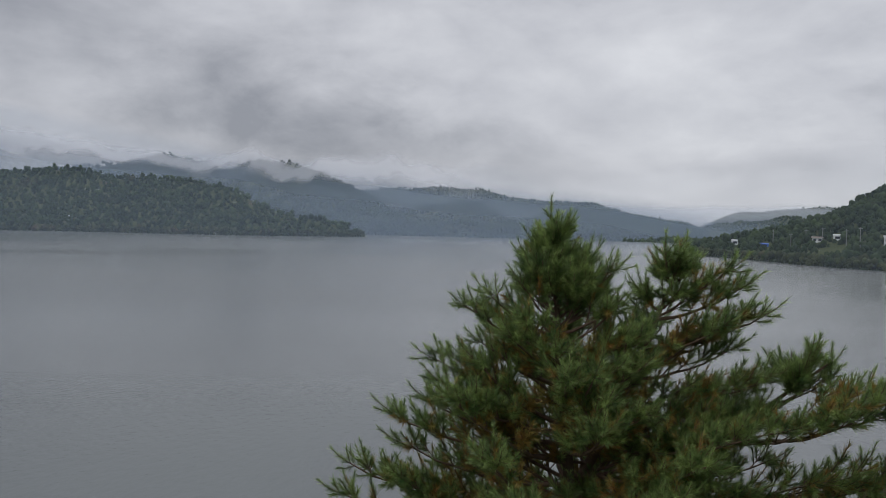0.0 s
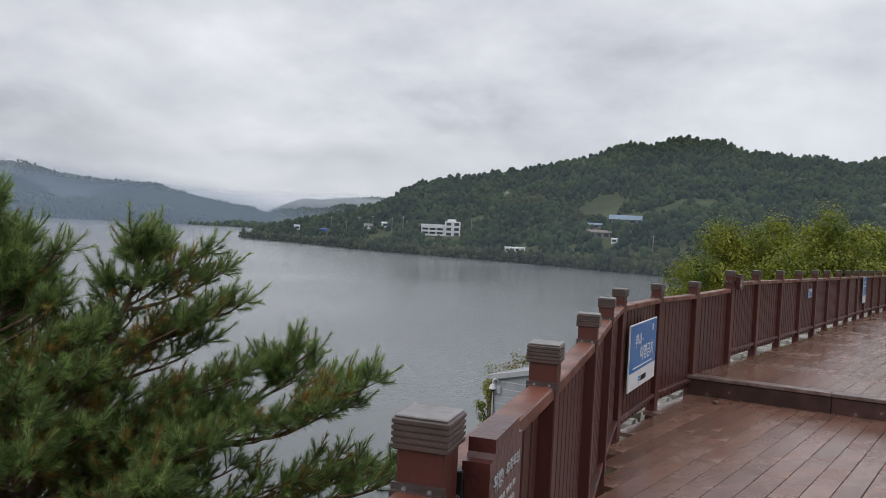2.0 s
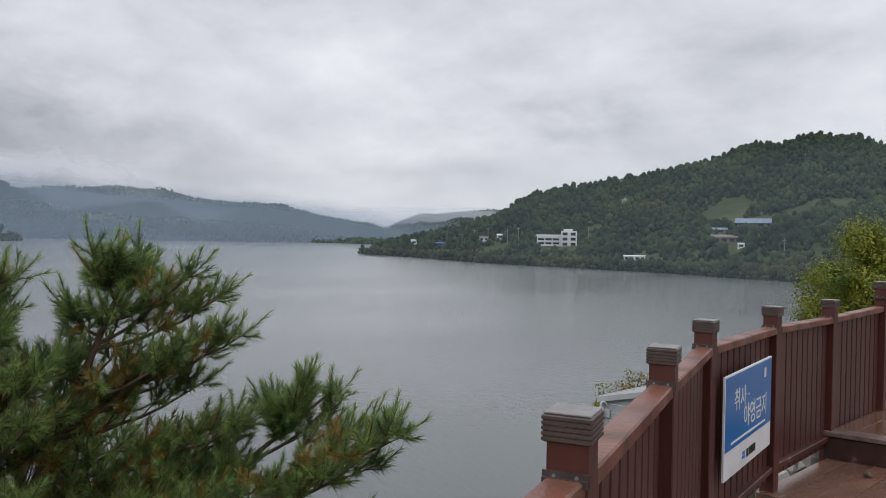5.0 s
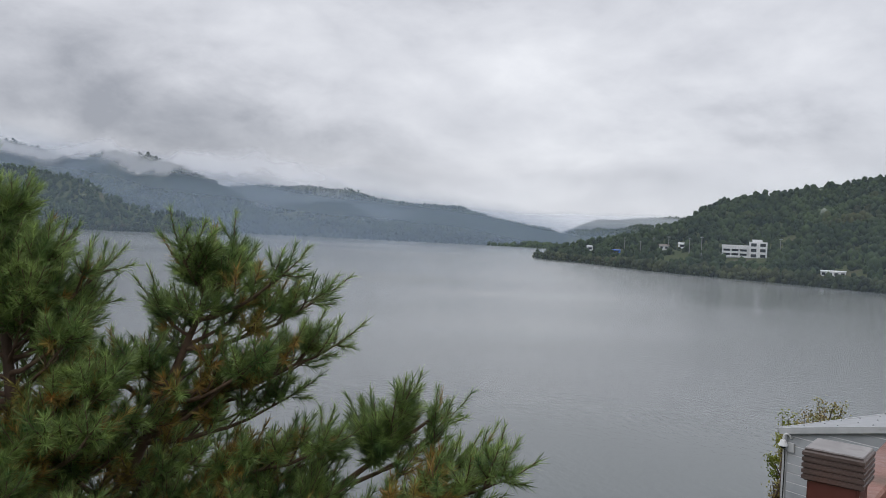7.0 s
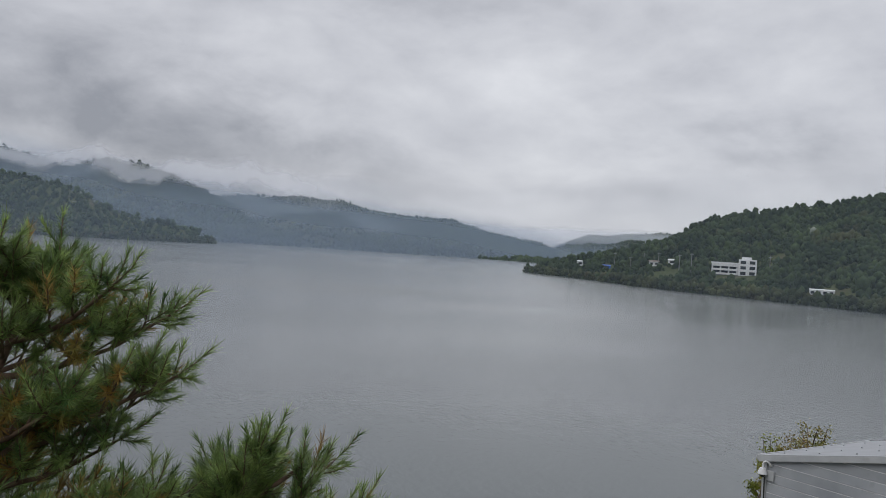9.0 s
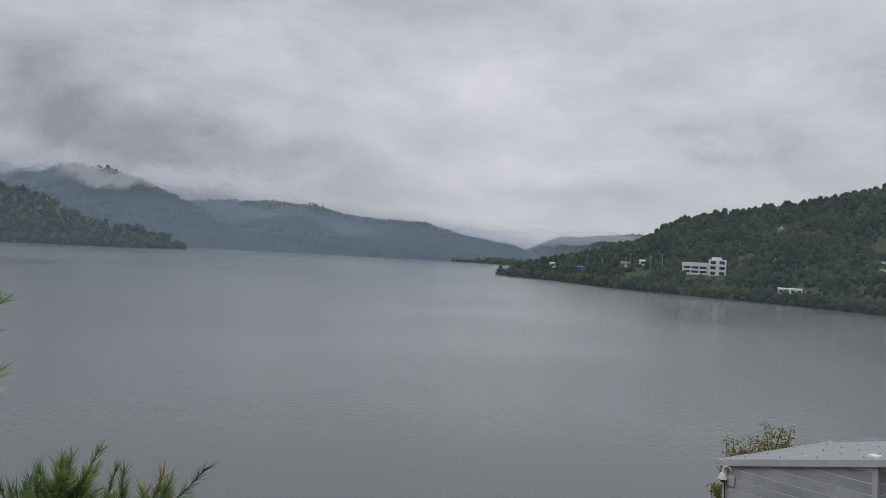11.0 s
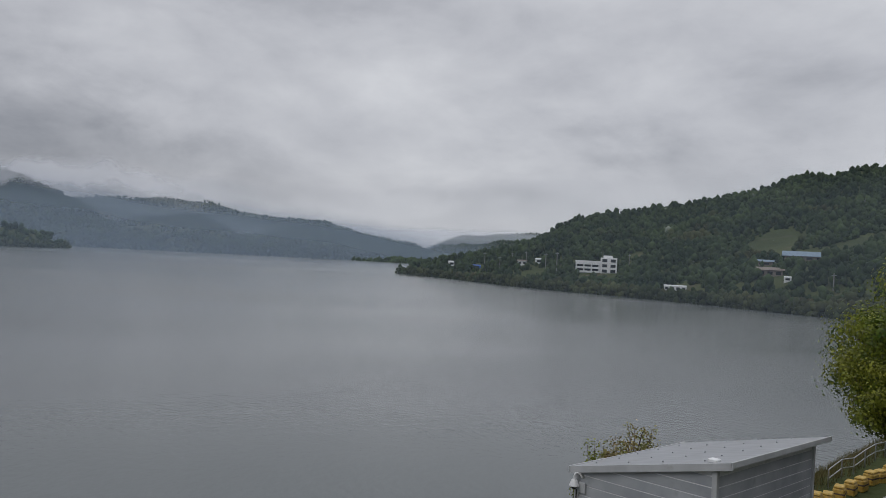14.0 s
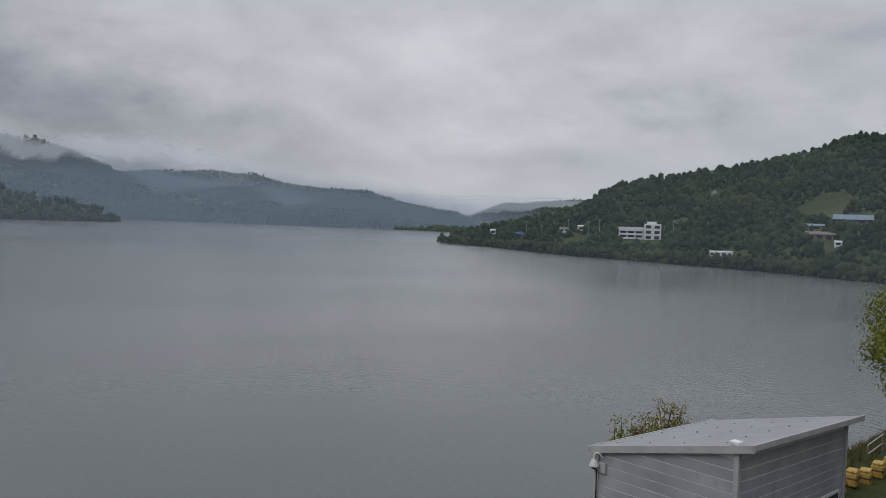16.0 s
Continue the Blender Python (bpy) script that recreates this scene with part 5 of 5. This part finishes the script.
def pine_tree():
    rng = random.Random(17)
    foot, top = Vector((1.95, 8.75, float(land(1.95, 8.75)) - 0.3)), Vector((1.22, 8.5, 1.72))
    root = thing("pine_tree", Matrix(), "bushy green pine with yellowing inner needles below the deck", "tree")
    shoots, old = [], []
    state = {"V": [], "F": []}

    def stem_part(name, pts, radii, seg, mat):
        V, F = [], []
        tube_chain(V, F, pts, radii, seg)
        child(name, mesh_of(name, V, F, mat, True), root)

    def tuft(p, d, size, count, aged):
        """A spray at the end of a twig: a leading shoot and side shoots that sweep forwards and up to the light."""
        side = d.orthogonal().normalized()
        other = d.cross(side)
        turn = rng.uniform(0, 6.28)
        for i in range(count):
            if i == 0:
                w, s, q = d.copy(), size * rng.uniform(0.95, 1.2), p.copy()
            else:
                az = turn + i * 6.283 / max(1, count - 1) + rng.uniform(-0.4, 0.4)
                w = d + (side * math.cos(az) + other * math.sin(az)) * rng.uniform(0.65, 1.1)
                s, q = size * rng.uniform(0.6, 0.95), p - d * size * rng.uniform(0.0, 0.5)
            w.normalize()
            w.z += 0.08
            w.normalize()
            mid_ = q + w * s * 0.5
            e = mid_ + (w + Vector((rng.uniform(-0.1, 0.1), rng.uniform(-0.1, 0.1), 0.2))).normalized() * s * 0.5
            tube_chain(state["V"], state["F"], [q, mid_, e], [0.0055, 0.0045, 0.003], 4)
            kept = old if rng.random() < aged else shoots
            kept.append((q + w * s * 0.1, mid_, 0.0))
            kept.append((mid_, e, 0.5))

    def limb(a, b, dense, thick=1.0):
        """A bough from the stem at a to its tip at b, with side twigs."""
        state["V"], state["F"] = [], []
        b = b - (b - a).normalized() * 0.16  # the end spray reaches the rest of the way
        length = (b - a).length
        m = max(4, min(9, int(length / 0.17)))
        pts = []
        for i in range(m + 1):
            t = i / m
            p = a.lerp(b, t) + Vector((rng.uniform(-1, 1), rng.uniform(-1, 1), rng.uniform(-1, 1))) * 0.03 * length * t * (1.3 - t)
            p.z -= 0.09 * length * math.sin(math.pi * t) * (1 - 0.3 * t)
            pts.append(p)
        r0 = (0.008 + 0.011 * length) * thick
        tube_chain(state["V"], state["F"], pts, [r0 * (1 - i / (m + 1)) + 0.005 for i in range(m + 1)], 6)
        for i in range(1, m):
            t = i / m
            if t < 0.28 and length > 0.8:
                continue
            here, d = pts[i], (pts[i + 1] - pts[i - 1]).normalized()
            sidev = d.cross(Vector((0, 0, 1))).normalized()
            for sgn in (-1, 1, 0):
                if rng.random() > dense * (1.0 if sgn else 0.5):
                    continue
                bl = max(0.1, min(0.55, (0.1 + 0.34 * length * (1.0 - t)) * rng.uniform(0.7, 1.25)))
                w = (d * 0.75 + sidev * sgn * rng.uniform(0.5, 0.95) + Vector((0, 0, rng.uniform(0.0, 0.45) + (0.65 if sgn == 0 else 0)))).normalized()
                bp, q, wd = [here.copy()], here.copy(), w.copy()
                for k in range(3):
                    wd = (wd + Vector((rng.uniform(-0.12, 0.12), rng.uniform(-0.12, 0.12), 0.1))).normalized()
                    q = q + wd * bl / 3
                    bp.append(q.copy())
                tube_chain(state["V"], state["F"], bp, [0.0085, 0.0075, 0.0065, 0.0055], 5)
                aged = 0.02 if length < 0.7 else 0.62 if t < 0.5 else (0.2 if t < 0.7 else 0.03)
                tuft(bp[3], (bp[3] - bp[2]).normalized(), 0.22, rng.choice((3, 4, 4, 5)), aged)
                if bl > 0.2:
                    tuft(bp[2], (bp[2] - bp[1]).normalized(), 0.18, rng.choice((2, 3)), max(0.3, aged) if length > 0.7 else 0.04)
                if bl > 0.34 and rng.random() < 0.5:
                    tuft(bp[1], (bp[1] - bp[0]).normalized(), 0.15, 2, 0.85)
        tuft(pts[-1], (pts[-1] - pts[-2]).normalized(), 0.24, 5, 0.0)
        child("branch", mesh_of("branch", state["V"], state["F"], M_TWIG, True), root)

    def stem(a, b, r0, r1, bend, name, seg, mat):
        n = 12
        pts = [a.lerp(b, i / n) + Vector((bend * math.sin(i / n * 3.1), 0.6 * bend * math.sin(i / n * 4.2), 0)) * (1 - i / n) for i in range(n + 1)]
        stem_part(name, pts, [r0 + (r1 - r0) * i / n for i in range(n + 1)], seg, mat)
        return pts

    def along(pts, z):
        for a, b in zip(pts, pts[1:]):
            if a.z <= z <= b.z:
                return a.lerp(b, (z - a.z) / (b.z - a.z))
        return (pts[0] if z < pts[0].z else pts[-1]).copy()

    def crown(pts, z_low, dz, slope, power, most, count, dense, east=1.0):
        """Whorls of boughs down a stem; each reaches as far as its height below the top allows."""
        z, turn = pts[-1].z - 0.16, rng.uniform(0, 6)
        while z > z_low:
            reach = min(most, 0.12 + slope * max(0.02, pts[-1].z - z) ** power)
            c = 5 if reach < 0.5 else count
            for i in range(c):
                az = turn + i * 6.2832 / c + rng.uniform(-0.3, 0.3)
                r = reach * rng.choice((0.62, 0.8, 0.92, 1.0, 1.06)) * (east if math.sin(az) > 0.3 and reach > 0.6 else 1.0)
                zt = z + rng.uniform(-0.13, 0.13)
                a = along(pts, zt - (rng.uniform(0.5, 0.85) if reach < 0.8 else rng.uniform(0.35, 0.65)) * r - 0.05)
                limb(a, Vector((a.x + math.sin(az) * r, a.y + math.cos(az) * r, zt)), 0.8 if reach < 0.75 else dense)
            turn += 0.9
            z -= dz if reach > 0.5 else 0.7 * dz
        for k in range(3):
            state["V"], state["F"] = [], []
            tuft(pts[-1] - Vector((0, 0, 0.13 * k)), Vector((0, 0, 1)), 0.2, 4 if k else 3, 0.0)
            child("branch", mesh_of("branch", state["V"], state["F"], M_TWIG, True), root)

    main = stem(foot, top, 0.17, 0.012, 0.12, "trunk", 10, M_BARK)
    crown(main, -3.0, 0.25, 0.88, 1.12, 2.3, 6, 0.78, 0.85)
    for tip in ((0.1, 8.45, 0.72), (0.35, 8.3, 0.9), (-0.3, 8.4, 0.12), (-0.35, 8.6, -0.4), (-0.65, 8.3, -0.85), (-0.9, 8.5, -1.3), (-1.2, 8.4, -1.15), (-1.4, 8.6, -1.55), (-0.75, 8.2, -0.5), (1.75, 8.3, 1.32), (2.1, 8.4, 1.2), (1.6, 8.05, 1.0), (2.0, 7.9, 0.8), (0.75, 8.2, 1.05), (0.6, 7.7, 0.5), (2.2, 7.8, 0.4), (2.2, 7.4, -0.3), (1.9, 7.5, 0.2), (0.1, 7.6, -0.2), (1.2, 7.2, 0.1)):
        limb(along(main, tip[2] - 0.6), Vector(tip), 0.75, 0.85)
    second = stem(along(main, -1.6), Vector((2.86, 8.65, 1.34)), 0.07, 0.01, 0.15, "branch_stem", 8, M_TWIG)
    crown(second, -1.3, 0.36, 1.0, 0.9, 1.0, 4, 0.42)
    for tip in ((3.4, 8.2, 1.24), (3.7, 8.52, 1.02), (3.8, 8.18, 0.68), (3.62, 8.7, 0.5), (3.2, 7.9, 0.6), (2.45, 8.2, 1.42), (3.5, 8.3, 0.3), (3.8, 8.0, 0.0)):
        limb(along(second, tip[2] - 0.5), Vector(tip), 0.7, 0.9)
    for tip in ((3.75, 7.9, -0.35), (3.9, 8.6, -0.2), (3.6, 7.5, -0.8), (4.2, 7.4, -1.0), (4.4, 7.0, -1.25), (3.3, 7.3, -1.1), (3.9, 7.1, -1.5), (3.2, 7.2, -0.5), (3.6, 7.2, -0.4), (2.8, 7.1, -0.8)):
        limb(along(second, tip[2] - 0.5), Vector(tip), 0.7, 0.85)
    third = stem(along(main, -2.1), Vector((4.4, 8.2, 0.12)), 0.06, 0.012, 0.1, "branch_stem", 8, M_TWIG)
    crown(third, -1.7, 0.34, 1.2, 0.9, 0.8, 5, 0.5)
    for tip in ((4.8, 7.1, 0.0), (4.74, 8.6, 0.1), (4.66, 7.3, -0.26), (4.9, 7.8, -0.1), (4.3, 7.2, -0.3), (4.2, 8.05, 0.34)):
        limb(along(third, tip[2] - 0.55), Vector(tip), 0.65, 0.8)
    for tip in ((5.3, 7.2, -0.85), (5.15, 7.4, -1.1), (5.4, 7.6, -1.2), (5.0, 7.0, -1.0)):
        limb(along(third, tip[2] - 0.5), Vector(tip), 0.8, 0.8)
    child("foliage", needle_mesh("foliage", shoots, 38, 0.105, 0.0064, 3, M_NEEDLE), root)
    child("autumn_foliage", needle_mesh("autumn_foliage", old, 26, 0.105, 0.008, 4, M_NEEDLE_OLD), root, None, "yellow-brown inner needles")


pine_tree()


def leaf_mesh(name, centres, size, seed, mat, up=0.3):
    """Small folded leaves at the given places, each two triangles."""
    rng = np.random.RandomState(seed)
    n = len(centres)
    C = np.asarray(centres)
    N = rng.normal(size=(n, 3)) + np.array((0, 0, up))
    N /= np.linalg.norm(N, axis=1, keepdims=True)
    A = np.cross(N, rng.normal(size=(n, 3)))
    A /= np.linalg.norm(A, axis=1, keepdims=True)
    B = np.cross(N, A)
    s = size * rng.uniform(0.65, 1.25, (n, 1))
    v = np.stack((C - A * s * 0.5, C + B * s * 0.55 + N * s * 0.15, C + A * s * 0.6, C - B * s * 0.55 + N * s * 0.15), 1).reshape(-1, 3)
    i = np.arange(n)[:, None] * 4
    f = np.concatenate((i + np.array([[0, 1, 2]]), i + np.array([[0, 2, 3]])), 1).reshape(-1, 3)
    me = bpy.data.meshes.new(name)
    me.vertices.add(len(v))
    me.vertices.foreach_set("co", v.ravel())
    me.loops.add(f.size)
    me.loops.foreach_set("vertex_index", f.ravel())
    me.polygons.add(len(f))
    me.polygons.foreach_set("loop_start", np.arange(0, f.size, 3))
    me.update(calc_edges=True)
    me.materials.append(mat)
    return me


def broadleaf(x, y, top, low, radius, leaves, size, seed, name, label, mat, category="tree", group=""):
    """Trunk, limbs and a crown of leaf sprays with gaps."""
    rng = random.Random(seed)
    nr = np.random.RandomState(seed)
    z0 = float(land(x, y))
    root = thing(name, Matrix.Translation((x, y, z0)), label, category, group)
    top, low = top - z0, low - z0
    V, F = [], []
    trunk = [Vector((0.1 * math.sin(i), 0.1 * math.cos(i * 1.3) - 0.1, -0.3 + (low + (top - low) * 0.55 + 0.3) * i / 6)) for i in range(7)]
    tube_chain(V, F, trunk, [0.035 * radius * (1.5 - i / 6) for i in range(7)], 8)
    child("trunk", mesh_of("trunk", V, F, M_BARK, True), root)
    C = []
    limbs = int(26 + radius * 14) if radius > 1 else int(7 + radius * 22)
    for i in range(limbs):
        a = trunk[rng.randint(3, 6)].lerp(trunk[rng.randint(2, 6)], rng.random())
        t = rng.random()
        az = rng.uniform(0, 6.283)
        zz = low + (top - low) * (0.05 + 0.95 * t)
        shape = math.sqrt(max(0.02, 1 - ((t - 0.42) / 0.62) ** 2))
        r = radius * shape * rng.uniform(0.6, 1.08)
        e = Vector((math.sin(az) * r, math.cos(az) * r, zz))
        mid_ = a.lerp(e, 0.55) + Vector((0, 0, 0.12 * r))
        V, F = [], []
        tube_chain(V, F, [a, mid_, e], [0.035, 0.022, 0.008], 5)
        child("branch", mesh_of("branch", V, F, M_BARK, True), root)
        per = leaves // limbs
        for sp_ in range(5):
            c = mid_.lerp(e, 0.15 + 0.85 * sp_ / 4) + Vector((rng.gauss(0, 0.12), rng.gauss(0, 0.12), rng.gauss(0, 0.12))) * radius * 0.35
            k = per // 5
            C.append(np.array(c[:]) + nr.normal(size=(k, 3)) * np.array((0.15, 0.15, 0.13)) * (0.5 + radius * 0.42))
    child("crown", leaf_mesh("crown", np.concatenate(C), size, seed, mat), root)


G = "ginkgo trees along the lakeside road"
L1 = "green-yellow broadleaf tree standing beyond the deck railing"
broadleaf(29.3, 21.2, 2.0, -2.6, 3.5, 64000, 0.085, 41, "ginkgo_tree", L1, M_GINKGO, group=G)
broadleaf(27.4, 21.1, -0.25, -2.7, 1.6, 20000, 0.08, 42, "ginkgo_tree", "low leafy sapling beside the shed", M_GINKGO, group=G)
broadleaf(31.6, 19.9, 2.7, -3.0, 3.0, 48000, 0.09, 43, "ginkgo_tree", L1, M_GINKGO, group=G)
broadleaf(36.1, 20.5, 2.2, -3.0, 2.6, 24000, 0.11, 44, "ginkgo_tree", L1, M_GINKGO, group=G)
broadleaf(40.1, 20.9, 2.0, -3.0, 2.6, 20000, 0.115, 45, "ginkgo_tree", L1, M_GINKGO, group=G)
broadleaf(40.7, 18.3, 3.7, -2.4, 3.0, 15000, 0.15, 46, "ginkgo_tree", L1, M_GINKGO, group=G)
broadleaf(48.0, 20.0, 3.4, -2.4, 3.4, 12000, 0.17, 47, "ginkgo_tree", L1, M_GINKGO, group=G)
for i, (x, y, t, r) in enumerate(((20.6, 27.0, -4.3, 0.55), (22.4, 28.2, -4.5, 0.75), (23.9, 29.2, -4.2, 0.85), (18.45, 24.0, -4.2, 0.17), (18.4, 24.15, -5.3, 0.2))):
    broadleaf(x, y, t, t - 2.2 if i < 3 else t - 1.0, r, 1700 if i < 3 else 260, 0.075, 60 + i, "bank_bush", "sparse autumn bush growing behind the shed", M_BUSHLEAF if i else M_GINKGO, "bush", "bushes on the bank")


def grass_patch():
    rng = np.random.RandomState(71)
    n = 9000
    x = np.concatenate((rng.uniform(24, 44, n // 2), rng.uniform(8, 20, n // 2)))
    y = np.concatenate((rng.uniform(0, 3.2, n // 2) + 23.6 + (x[:n // 2] - 24) * 0.5, rng.uniform(14, 26, n // 2)))
    z = land(x, y)
    h = rng.uniform(0.15, 0.55, n)
    a = rng.uniform(0, 6.28, n)
    b = np.stack((x, y, z), -1)
    sd = np.stack((np.cos(a), np.sin(a), np.zeros(n)), -1) * 0.018
    tip = b + np.stack((rng.normal(0, 0.12, n), rng.normal(0, 0.12, n), h), -1)
    v = np.stack((b - sd, b + sd, tip), 1).reshape(-1, 3)
    tagged(new("bank_grass", mesh_of("bank_grass", v, np.arange(3 * n).reshape(-1, 3), M_GRASS)), "rough grass and weeds on the bank", "grass", kind="stuff")


grass_patch()
